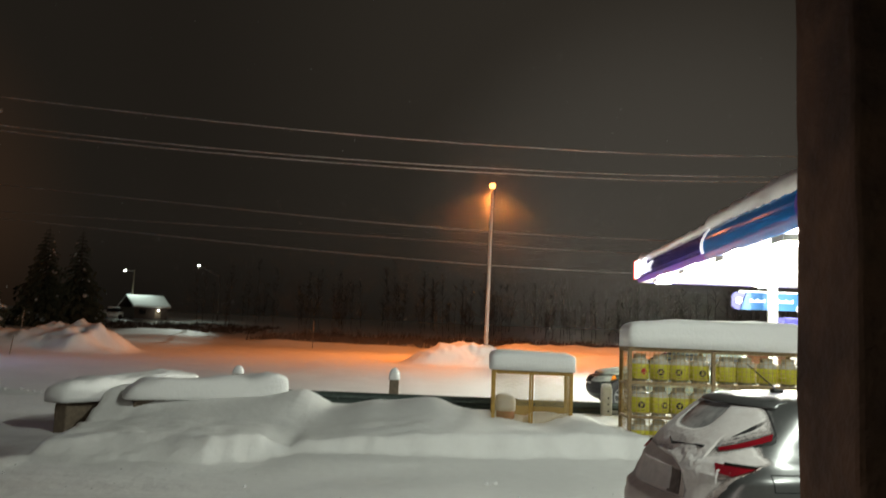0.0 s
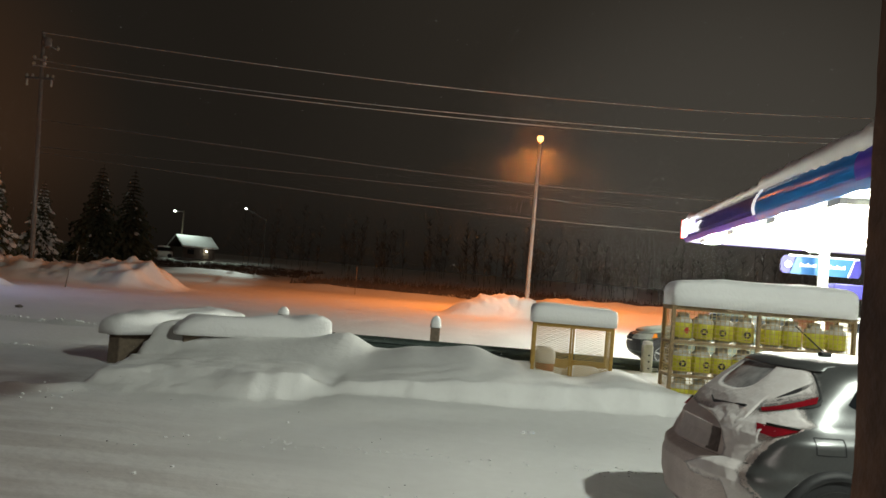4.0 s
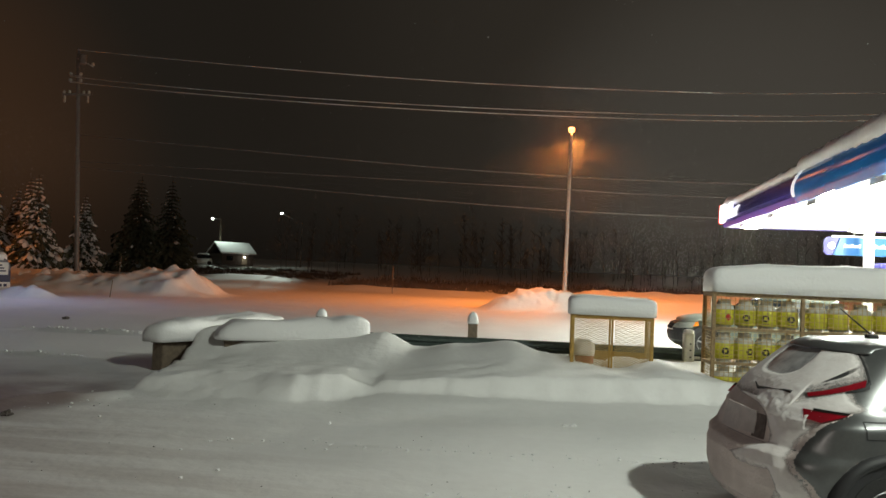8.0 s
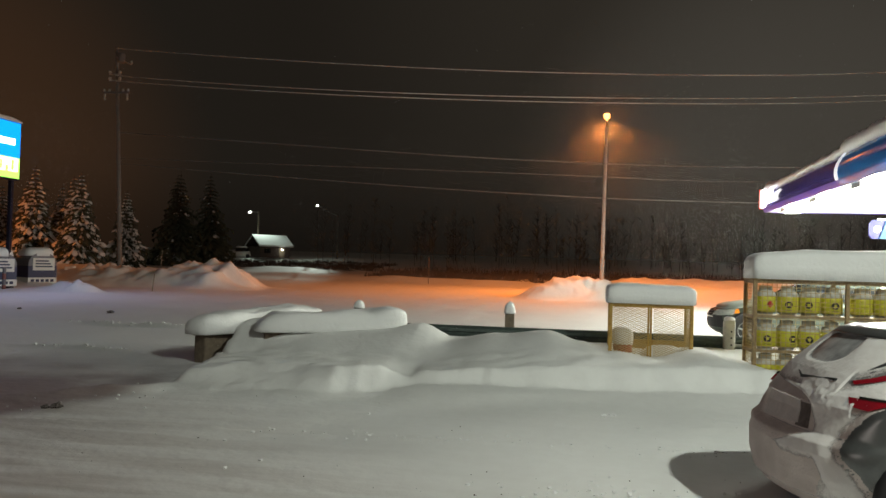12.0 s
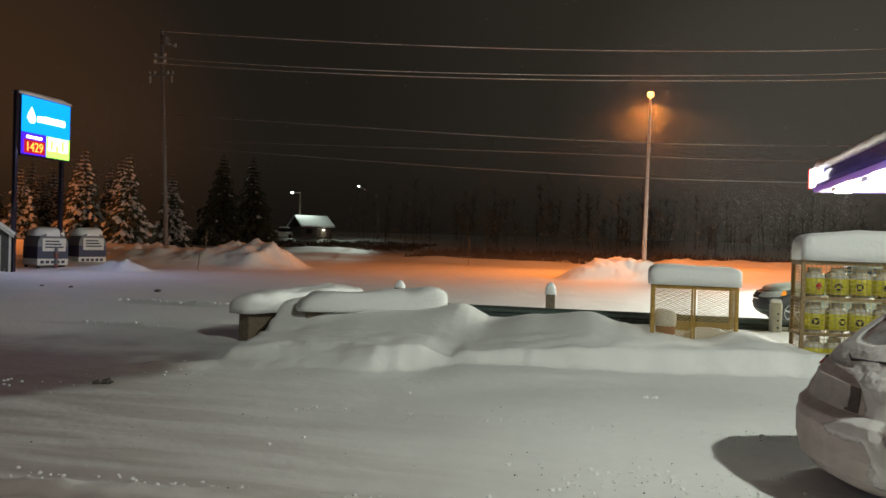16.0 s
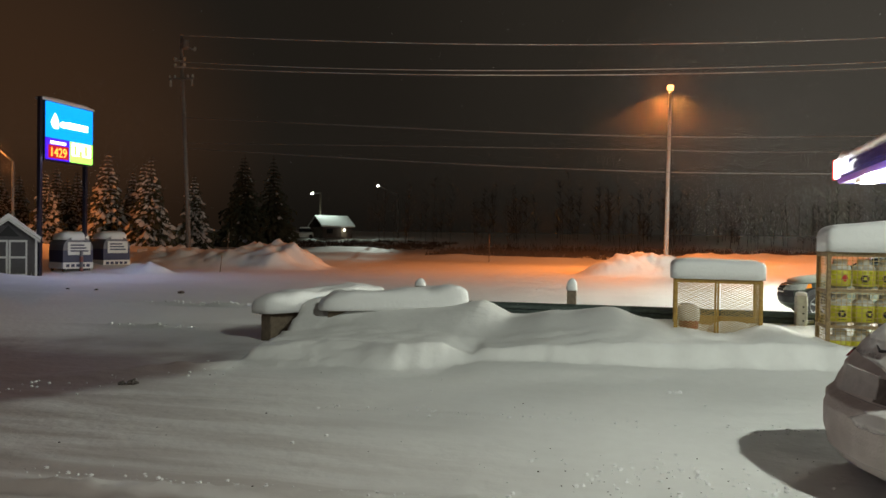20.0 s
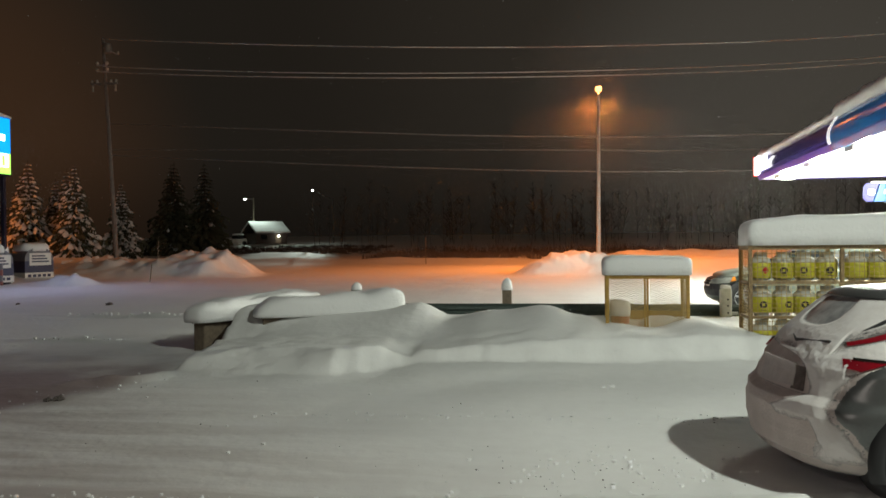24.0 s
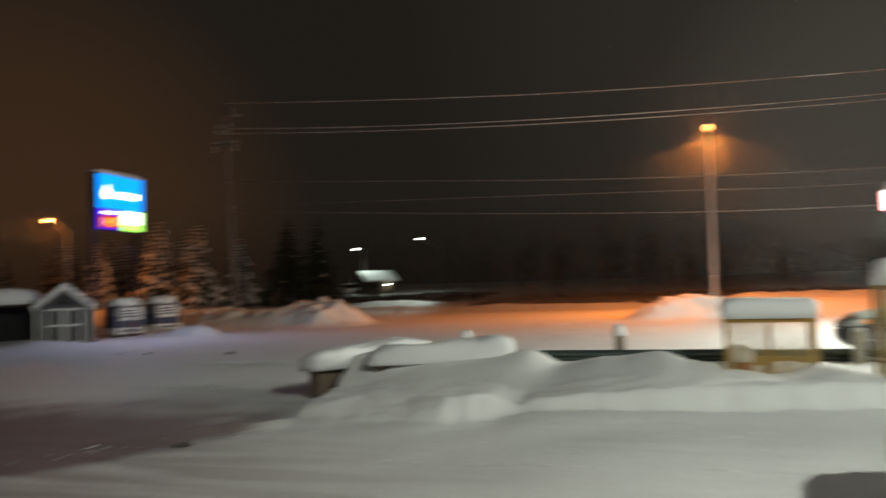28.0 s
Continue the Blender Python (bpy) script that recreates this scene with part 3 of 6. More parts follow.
part("arm", tube((0.5, -0.5, FLOOD[2] + 0.25), (0.1, -0.1, FLOOD[2] + 0.15), 0.03), GALV, flood)


# ---- snow-topped timber barriers ----
def barrier(a, b, top, label, snow_h, seed, lean=0.0):
    a, b = Vector(a), Vector(b)
    d = b - a
    n, ang = d.length, math.degrees(math.atan2(d.y, d.x))
    mid = (a + b) / 2
    ob = thing("timber_barrier", (mid.x, mid.y, 0), label, "barrier", "timber barriers", rz=ang)
    part("log", block(-n / 2, n / 2, -0.15, 0.15, -0.05, top, 0.03), TIMBER, ob)
    part("cap_board", block(-n / 2 - 0.03, n / 2 + 0.03, -0.165, 0.165, top + 0.002, top + 0.05, 0.01), TIMBER, ob)
    part("snow_cap", snow_slab(n + 0.34, 0.72, snow_h, 0.05, seed, 4.5, 64, 14, 0.03, lean), SNOW_CAP, ob, "thick rounded cushion of snow", smooth=True, m=pose(0, 0, top + 0.035))
    return ob


barrier((-5.18, 13.20), (-2.95, 14.15), 0.60, "low weathered timber barrier half buried in snow", 0.40, 1, 0.20)
barrier((-6.38, 13.15), (-5.15, 15.8), 0.50, "weathered timber barrier standing end-on in drifted snow", 0.42, 2, 0.10)


# ---- guard rail ----
rail = thing("guard_rail", (0, 15.05, 0), "dark steel guard rail half buried along the snow bank", "guard rail")
prof = [(0.0, 0.40), (0.05, 0.44), (0.05, 0.50), (0.0, 0.545), (0.0, 0.575), (0.05, 0.61), (0.05, 0.67), (0.0, 0.71)]
bm = bmesh.new()
rings = []
for x in (-5.0, -2.0, 1.0, 4.0, 7.0):
    rings.append([bm.verts.new((x, -q, z)) for q, z in prof] + [bm.verts.new((x, -q + 0.012, z)) for q, z in prof[::-1]])
for p, q in zip(rings, rings[1:]):
    for i in range(len(p)):
        bm.faces.new((p[i], p[(i + 1) % len(p)], q[(i + 1) % len(p)], q[i]))
bmesh.ops.recalc_face_normals(bm, faces=bm.faces)
part("beam", bm, RAIL_GREEN, rail)
part("top_board", block(-5.0, 1.6, 0.02, 0.09, 0.58, 0.715, 0.006), RAIL_GREEN, rail)
for x in (-3.94, -0.87):
    ob = thing("rail_post", (x, 15.16, 0), "grey timber post of the guard rail with a snow cap", "post", "rail posts")
    part("shaft", block(-0.09, 0.09, -0.06, 0.10, -0.05, 0.99, 0.012), TIMBER, ob)
    part("snow_cap", snow_slab(0.22, 0.21, 0.25 if x > -2 else 0.17, 0.02, x, 2.2, 24, 10, 0.01, 0, 1.9), SNOW_CAP, ob, "pointed tuft of snow", smooth=True, m=pose(0, 0.02, 0.98))
ob = thing("concrete_post", (3.25, 14.95, 0), "pale concrete post with drilled holes and snow on top", "post")
part("shaft", block(-0.10, 0.10, -0.1, 0.1, -0.05, 1.03, 0.04), CONCRETE, ob)
part("snow_cap", snow_slab(0.19, 0.19, 0.07, 0.01, 5, 3, 20, 8), SNOW_CAP, ob, smooth=True, m=pose(0, 0, 1.02))
for z in (0.82, 0.70, 0.57):
    part("bolt_hole", tube((0.02, -0.105, z), (0.02, -0.095, z), 0.018, n=10), BLACK_TRIM, ob)
part("bracket", block(0.10, 0.22, -0.03, 0.03, 0.52, 0.58, 0.004), GALV, ob)


# ---- wire lattices ----
def lattice(w, h, sx, sz, r, diamond):
    """Crossing flat wires over a w by h panel in the x-z plane."""
    v, f = [], []

    def wire(a, b, y):
        d = Vector((b[0] - a[0], 0, b[1] - a[1])).normalized()
        q = Vector((-d.z, 0, d.x)) * r
        k = len(v)
        for p in (a, b):
            for s, t in ((1, -1), (1, 1), (-1, 1), (-1, -1)):
                v.append((p[0] + q.x * s, y + t * r * 0.7, p[1] + q.z * s))
        for i in range(4):
            f.append((k + i, k + (i + 1) % 4, k + 4 + (i + 1) % 4, k + 4 + i))
    if not diamond:
        for i in range(1, round(w / sx)):
            wire((-w / 2 + i * w / round(w / sx), 0), (-w / 2 + i * w / round(w / sx), h), r)
        for i in range(1, round(h / sz)):
            wire((-w / 2, i * h / round(h / sz)), (w / 2, i * h / round(h / sz)), -r)
    else:
        for sgn in (1, -1):
            k = sz / sx * sgn
            c = -abs(k) * w
            while c < h + abs(k) * w:
                pts = []
                x0, x1 = -w / 2, w / 2
                za, zb = c + k * x0, c + k * x1
                lo, hi = (x0, x1)
                for lim in (0, h):
                    xc = (lim - c) / k
                    if (za < 0 and lim == 0 and k > 0) or (za > h and lim == h and k < 0):
                        lo = max(lo, xc)
                    if (zb > h and lim == h and k > 0) or (zb < 0 and lim == 0 and k < 0):
                        hi = min(hi, xc)
                if hi - lo > 0.01:
                    wire((lo, c + k * lo), (hi, c + k * hi), r * sgn)
                c += sz
    b = bmesh.new()
    vs = [b.verts.new(p) for p in v]
    for q in f:
        b.faces.new([vs[i] for i in q])
    return b


# ---- small yellow cage ----
CW, CD, CT = 1.37, 0.85, 1.32
cage = thing("small_gas_cage", (1.665, 13.72, 0), "small yellow steel mesh cage, empty but for a drum", "cage", rz=-3)
for x in (-1, 1):
    for y in (0, 1):
        part("corner_post", block(x * CW / 2 - 0.03, x * CW / 2 + 0.03, y * CD - 0.03, y * CD + 0.03, 0, CT, 0.004), YELLOW_STEEL, cage)
for y in (0, CD):
    part("top_rail", block(-CW / 2 + 0.03, CW / 2 - 0.03, y - 0.028, y + 0.028, CT - 0.05, CT - 0.002, 0.004), YELLOW_STEEL, cage)
    part("base_rail", block(-CW / 2 + 0.03, CW / 2 - 0.03, y - 0.028, y + 0.028, 0.08, 0.14, 0.004), YELLOW_STEEL, cage)
for x in (-1, 1):
    part("side_rail", block(x * CW / 2 - 0.028, x * CW / 2 + 0.028, 0.03, CD - 0.03, CT - 0.05, CT - 0.002, 0.004), YELLOW_STEEL, cage)
part("door_stile", block(-0.055, -0.022, -0.034, 0.02, 0.14, CT - 0.05, 0.003), YELLOW_STEEL, cage)
part("door_stile", block(-0.012, 0.021, -0.034, 0.02, 0.14, CT - 0.05, 0.003), YELLOW_STEEL, cage)
part("roof_sheet", block(-CW / 2 - 0.02, CW / 2 + 0.02, -0.04, CD + 0.04, CT, CT + 0.02, 0.004), YELLOW_STEEL, cage)
part("kick_plate", block(-CW / 2 + 0.4, CW / 2 - 0.03, CD - 0.08, CD - 0.05, 0.30, 0.64, 0.004), YELLOW_STEEL, cage, "rusty yellow back board")
for x in (-CW / 4 - 0.01, CW / 4 + 0.01):
    part("mesh_panel", lattice(CW / 2 - 0.08, CT - 0.2, 0.080, 0.038, 0.0036, True), WIRE_TAN, cage, m=pose(x, -0.01, 0.145))
part("back_mesh", lattice(CW - 0.08, CT - 0.2, 0.16, 0.075, 0.0022, True), WIRE_TAN, cage, m=pose(0, CD, 0.145))
for x in (-CW / 2, CW / 2):
    part("side_mesh", lattice(CD - 0.08, CT - 0.2, 0.115, 0.052, 0.004, True), WIRE_TAN, cage, m=pose(x, CD / 2, 0.145, 0, 0, 90))
part("snow_cap", snow_slab(CW + 0.17, CD + 0.16, 0.34, 0.012, 3, 9, 72, 18, 0.02, 0, 6.0), SNOW_CAP, cage, "flat-topped cushion of snow", smooth=True, m=pose(0, CD / 2, CT + 0.015))
drum = thing("drum", (1.22, 14.0, 0.36), "small red-brown drum topped with snow inside the cage", "drum")
part("body", lathe([(0.13, 0), (0.165, 0.05), (0.17, 0.2), (0.165, 0.24), (0.15, 0.27)], 20), BUCKET, drum, smooth=True)
part("snow_cap", snow_slab(0.36, 0.36, 0.30, 0.03, 9, 2.6, 24, 10, 0.02), SNOW_CAP, drum, smooth=True, m=pose(0, 0, 0.24))
tagged(link("snow_drift", snow_slab(0.75, 0.45, 0.22, 0.03, 11, 2.4, 30, 8), SNOW_CAP, smooth=True, m=pose(1.9, 14.0, 0.36)), "little drift of snow inside the cage", "snow")


# ---- large cage with gas cylinders ----
def cylinder_kind(emblem):
    ob = thing("gas_cylinder", (0, 0, 0), "white and lime green propane cylinder with a printed label", "gas cylinder", "cylinders in the cage")
    part("body", lathe([(0.10, 0.03), (0.15, 0.045), (0.164, 0.08), (0.166, 0.32), (0.160, 0.365), (0.13, 0.40), (0.07, 0.415)], 22), WHITE_STEEL, ob, smooth=True)
    part("label_band", lathe([(0.165, 0.06), (0.1685, 0.065), (0.1685, 0.315), (0.165, 0.32)], 22), LIME, ob, "lime green printed band", smooth=True)
    part("foot_ring", lathe([(0.115, 0), (0.12, 0.0), (0.12, 0.035), (0.11, 0.04)], 18), WHITE_STEEL, ob)
    c = bmesh.new()
    for a0 in (0.25, math.pi + 0.25):
        for k in range(8):
            p, q = a0 + k * 0.33, a0 + (k + 1) * 0.33
            vs = [c.verts.new((r * math.cos(t), r * math.sin(t), z)) for r, t, z in ((0.108, p, 0.385), (0.108, q, 0.385), (0.104, q, 0.49), (0.104, p, 0.49), (0.100, p, 0.385), (0.100, q, 0.385), (0.097, q, 0.49), (0.097, p, 0.49))]
            for i in ((0, 1, 2, 3), (5, 4, 7, 6), (3, 2, 6, 7), (0, 4, 5, 1)):
                c.faces.new([vs[j] for j in i])
    bmesh.ops.remove_doubles(c, verts=c.verts, dist=0.001)
    part("collar", c, WHITE_STEEL, ob, "white steel carrying collar")
    valve = tube((0, 0, 0.39), (0, 0, 0.45), 0.022, n=8)
    tube((0, 0, 0.43), (0, -0.06, 0.435), 0.018, n=8, bm=valve)
    part("valve", valve, BROWN_STEEL, ob, "brass valve")
    if emblem == "diamond":
        part("emblem", prism([(0.0, 0.125), (0.058, 0.19), (0.0, 0.255), (-0.058, 0.19)], -0.176, -0.160), RED_INK, ob, "red diamond warning mark")
    elif emblem:
        c = lathe([(0.060, -0.176), (0.060, -0.158)], 18, m=Matrix.Translation((0, 0, 0.19)) @ Euler((radians(-90), 0, 0)).to_matrix().to_4x4())
        part("emblem", c, BLACK_INK, ob, "round black printed mark")
        part("print_line", block(-0.05, 0.05, -0.174, -0.160, 0.095, 0.105), BLACK_INK, ob)
        part("print_line", block(-0.02, 0.02, -0.179, -0.1755, 0.17, 0.215), LIME, ob)
    return ob


PX0, PX1, PY, PD, PT = 3.27, 6.28, 13.22, 0.64, 1.82
rack = thing("cylinder_cage", (0, 0, 0), "large tan steel exchange cage full of lime green gas cylinders", "cage")
MID = 4.70
for x in (PX0, MID, PX1):
    for y in (PY, PY + PD):
        part("upright", block(x - 0.03, x + 0.03, y - 0.03, y + 0.03, 0, PT, 0.004), BROWN_STEEL, rack)
TIERS = (0.10, 0.665, 1.235)
for z in TIERS:
    part("shelf", block(PX0 + 0.03, PX1 - 0.03, PY + 0.04, PY + PD - 0.03, z - 0.02, z, 0.003), BROWN_STEEL, rack)
    for a, b in ((PX0, MID), (MID, PX1)):
        part("shelf_rail", block(a + 0.03, b - 0.03, PY - 0.022, PY + 0.022, z - 0.035, z + 0.012, 0.003), BROWN_STEEL, rack)
for a, b in ((PX0, MID), (MID, PX1)):
    part("top_rail", block(a + 0.03, b - 0.03, PY - 0.026, PY + 0.026, PT - 0.05, PT - 0.002, 0.003), BROWN_STEEL, rack)
    part("mesh_door", lattice(b - a - 0.08, PT - 0.1, 0.075, 0.075, 0.0042, False), WIRE_TAN, rack, m=pose((a + b) / 2, PY - 0.012, 0.06))
for x in (PX0, PX1):
    part("side_mesh", lattice(PD - 0.08, PT - 0.1, 0.05, 0.05, 0.0035, False), WIRE_TAN, rack, m=pose(x, PY + PD / 2, 0.06, 0, 0, 90))
    for z in (0.12, 0.64, 1.21, PT - 0.03):
        part("side_rail", block(x - 0.026, x + 0.026, PY + 0.03, PY + PD - 0.03, z - 0.026, z + 0.026, 0.003), BROWN_STEEL, rack)
part("roof_sheet", block(PX0 - 0.05, PX1 + 0.05, PY - 0.05, PY + PD + 0.05, PT, PT + 0.025, 0.004), BROWN_STEEL, rack)
kinds = {k: cylinder_kind(k) for k in ("diamond", "round", "")}
used = set()
for r, z in enumerate(TIERS):
    for side, (a, b) in enumerate(((PX0, MID), (MID, PX1))):
        for i in range(4):
            kind = "diamond" if (r == 2 and side == 0 and i == 0) else ("round" if side == 0 else "")
            x = ((3.50, 3.84, 4.19, 4.54), (4.99, 5.34, 5.71, 6.08))[side][i] + random.uniform(-0.012, 0.012)
            m = pose(x, PY + 0.23 + random.uniform(-0.015, 0.03), z, 0, 0, random.uniform(-22, 22))
            if kind in used:
                copy_thing(kinds[kind], m)
            else:
                kinds[kind].matrix_basis = m
                used.add(kind)
part("snow_cap", snow_slab(PX1 - PX0 + 0.10, PD + 0.2, 0.50, 0.02, 6, 9, 96, 20, 0.02, 0.07, 6.0), SNOW_CAP, rack, "deep cushion of snow", smooth=True, m=pose((PX0 + PX1) / 2, PY + PD / 2, PT + 0.02))


# ---- fuel station canopy ----
CF, CN = Vector((9.2, 35.6)), Vector((7.35, 12.0))     # far and near ends of the fascia that faces the yard
along = (CN - CF).normalized()
side = Vector((-along.y, along.x))
if side.x < 0:
    side = -side
CLEN, CWID, CZ, CH = (CN - CF).length, 8.2, 4.5, 0.95
ang = math.degrees(math.atan2(along.y, along.x))
canopy = thing("fuel_canopy", (CF.x, CF.y, 0), "lit fuel station canopy with blue and violet fascia", "canopy", rz=ang)
# local x runs along the fascia towards the shop, local -y... the canopy's breadth
SY = 1 if (Matrix.Rotation(radians(ang), 2) @ Vector((0, 1))).dot(side) > 0 else -1


def fascia_piece(name, x0, x1, z0, z1, mat, label="", proud=0.0):
    """A stretch of bull-nosed fascia on the yard side."""
    c = bmesh.new()
    rows = []
    n = 10
    for i in range(2):
        x = (x0, x1)[i]
        row = []
        for k in range(n + 1):
            f = z0 + (z1 - z0) * k / n
            bulge = 0.16 * (1 - (2 * f - 1) ** 2) + proud
            row.append(c.verts.new((x, -SY * bulge, CZ + CH * f)))
        for k in range(n, -1, -1):
            f = z0 + (z1 - z0) * k / n
            row.append(c.verts.new((x, SY * 0.04, CZ + CH * f)))
        rows.append(row)
    m = len(rows[0])
    for k in range(m):
        c.faces.new((rows[0][k], rows[0][(k + 1) % m], rows[1][(k + 1) % m], rows[1][k]))
    c.faces.new(rows[0])
    c.faces.new(rows[1][::-1])
    bmesh.ops.recalc_face_normals(c, faces=c.faces)
    return part(name, c, mat, canopy, label, smooth=False)


STROKE = 11.7
fascia_piece("fascia_panel", 0.0, STROKE, 0.2, 1.0, VIOLET_FASCIA, "dark violet fascia panel")
fascia_piece("fascia_panel", STROKE, 19.4, 0.2, 1.0, BLUE_FASCIA, "bright blue fascia panel")
fascia_piece("fascia_panel", 19.4, CLEN, 0.2, 1.0, NAVY_FASCIA, "navy fascia panel")
fascia_piece("lower_band", 0.0, STROKE, 0.0, 0.2, NAVY_FASCIA, "violet band along the lower edge", 0.01)
fascia_piece("lower_band", STROKE, CLEN, 0.0, 0.2, BLUE_FASCIA, "blue band along the lower edge", 0.01)
for i in range(6):
    fascia_piece("white_stroke", STROKE - 0.12 + 0.05 * i * i * 0.3, STROKE + 0.14 + 0.05 * i * i * 0.3, 0.2 + i * 0.13, 0.2 + (i + 1) * 0.13, WHITE_STRIPE, "curved white stroke on the fascia", 0.02)
# lit brand letters at the far corner, as plain bars
for i, (x, w, h) in enumerate(((0.85, 0.42, 0.55), (1.35, 0.34, 0.45), (1.78, 0.34, 0.45), (2.2, 0.34, 0.55), (2.6, 0.25, 0.6))):
    part("letter_bar", block(x, x + w, -SY * 0.20, -SY * 0.30, CZ + 0.28, CZ + 0.28 + h, 0.02) if SY < 0 else block(x, x + w, -0.30, -0.20, CZ + 0.28, CZ + 0.28 + h, 0.02), WHITE_GLOW, canopy, "glowing white letter-like bar")
part("corner_sign", block(-0.06, 0.7, min(-SY * 0.22, SY * 0.2), max(-SY * 0.22, SY * 0.2), CZ + 0.2, CZ + 1.0, 0.05), WHITE_GLOW, canopy, "glowing white corner sign")
part("corner_sign_edge", block(-0.10, -0.065, min(-SY * 0.24, SY * 0.2), max(-SY * 0.24, SY * 0.2), CZ + 0.18, CZ + 1.02, 0.01), RED_GLOW, canopy, "glowing red sign edge")
y0, y1 = sorted((SY * 0.05, SY * CWID))
part("soffit", block(0.0, CLEN, y0, y1, CZ + 0.02, CZ + 0.10), SOFFIT, canopy, "white metal soffit")
part("end_fascia", block(-0.12, -0.002, y0 + 0.2, y1, CZ, CZ + CH, 0.02), VIOLET_FASCIA, canopy)
part("end_fascia", block(CLEN + 0.002, CLEN + 0.12, y0, y1, CZ, CZ + CH, 0.02), NAVY_FASCIA, canopy)
part("back_fascia", block(0, CLEN, SY * CWID - 0.0, SY * CWID + 0.12, CZ, CZ + CH, 0.02), BLUE_FASCIA, canopy)
part("roof_deck", block(0.0, CLEN, y0, y1, CZ + 0.8, CZ + 0.86), GALV, canopy)
inv = canopy.matrix_basis.inverted()
for cx, cy in CANOPY_LIGHTS:
    p = inv @ Vector((cx, cy, 0))
    fitting = part("light_fitting", block(p.x - 0.40, p.x + 0.40, p.y - 0.40, p.y + 0.40, CZ - 0.13, CZ + 0.018, 0.015), SOFFIT, canopy, "square white light fitting")
    part("lens", block(p.x - 0.26, p.x + 0.26, p.y - 0.26, p.y + 0.26, CZ - 0.16, CZ - 0.131, 0.01), LED, fitting, "glowing lens")
for i in range(14):
    part("soffit_seam", block(1.5 + i * 1.6, 1.52 + i * 1.6, y0, y1, CZ + 0.008, CZ + 0.019), GALV, canopy)
for x in (5.2, 15.5):
    part("column", block(x - 0.15, x + 0.15, SY * 4.26 - 0.15, SY * 4.26 + 0.15, -0.1, CZ + 0.02, 0.02), SOFFIT, canopy, "white square canopy column")
c = bmesh.new()
ns = 420
rows = []
for i in range(ns + 1):
    x = -0.15 + (CLEN + 0.25) * i / ns
    lumps = (0.20 + 0.14 * sm(2.6, 1.0, x) + 0.24 * sm(12.0, 12.12, x)) + 0.08 * noise.noise(Vector((x * 0.7, 1.0, 0))) + 0.08 * noise.noise(Vector((x * 2.3, 2.0, 0))) + 0.05 * noise.noise(Vector((x * 6.0, 3.0, 0)))
    lip = -0.10 * abs(noise.noise(Vector((x * 1.4, 7.0, 0)))) - 0.06 * abs(noise.noise(Vector((x * 4.5, 9.0, 0)))) - 0.10 * sm(15, 20, x)
    lumps *= sm(-0.3, 0.8, x) * (1.0 if x < 9.9 else 0.95)
    rows.append([c.verts.new((x, -SY * (0.02 + q), CZ + CH + z)) for q, z in ((0.0, -0.02 + lip), (0.09, 0.005 + lip), (0.12, lumps * 0.5), (0.02, lumps * 0.9), (-0.4, lumps), (-4.0, lumps + 0.1), (-CWID, lumps), (-CWID - 0.1, 0.0))])
for p, q in zip(rows, rows[1:]):
    for k in range(len(p) - 1):
        c.faces.new((p[k], p[k + 1], q[k + 1], q[k]))
c.faces.new(rows[0][::-1])
c.faces.new(rows[-1])
bmesh.ops.recalc_face_normals(c, faces=c.faces)
tagged(link("canopy_snow", c, SNOW_CAP, smooth=True, m=canopy.matrix_basis.copy()), "wind-shaped snow lying on the canopy roof", "snow")

# hanging sign and pumps under the canopy
hang = thing("island_sign", (13.28, 31.0, 0.07), "blue hanging sign with white unreadable lettering", "sign")
part("panel", prism([(-1.15, 3.2), (1.05, 3.2), (1.3, 3.9), (-0.9, 3.9)], -0.06, 0.06), PANEL_BLUE, hang)
part("end_panel", prism([(-1.5, 3.32), (-1.4, 3.2), (-1.21, 3.2), (-0.96, 3.9), (-1.4, 3.9), (-1.5, 3.75)], -0.06, 0.06), PANEL_NAVY, hang)
part("end_panel", prism([(1.11, 3.2), (1.5, 3.2), (1.6, 3.4), (1.55, 3.9), (1.36, 3.9)], -0.06, 0.06), PANEL_NAVY, hang)
part("top_strip", block(-1.2, 1.5, -0.07, 0.07, 3.905, 3.96), WHITE_STRIPE, hang)
part("emblem", lathe([(0.13, -0.08), (0.13, -0.062)], 16, m=Matrix.Translation((-1.24, 0, 3.56)) @ Euler((radians(-90), 0, 0)).to_matrix().to_4x4()), WHITE_STRIPE, hang)
for a, b in ((-0.78, -0.14), (0.35, 1.0)):
    for k in range(7):
        x = a + (b - a) * k / 7
        part("print_bar", block(x, x + 0.06, -0.075, -0.062, 3.50, 3.60 if k % 3 else 3.64, 0.005), WHITE_STRIPE, hang)
for x in (-0.35, 0.35):
    part("hanger", tube((x, 0.1, 3.9), (x, 0.1, 4.52), 0.02, n=6), GALV, hang)
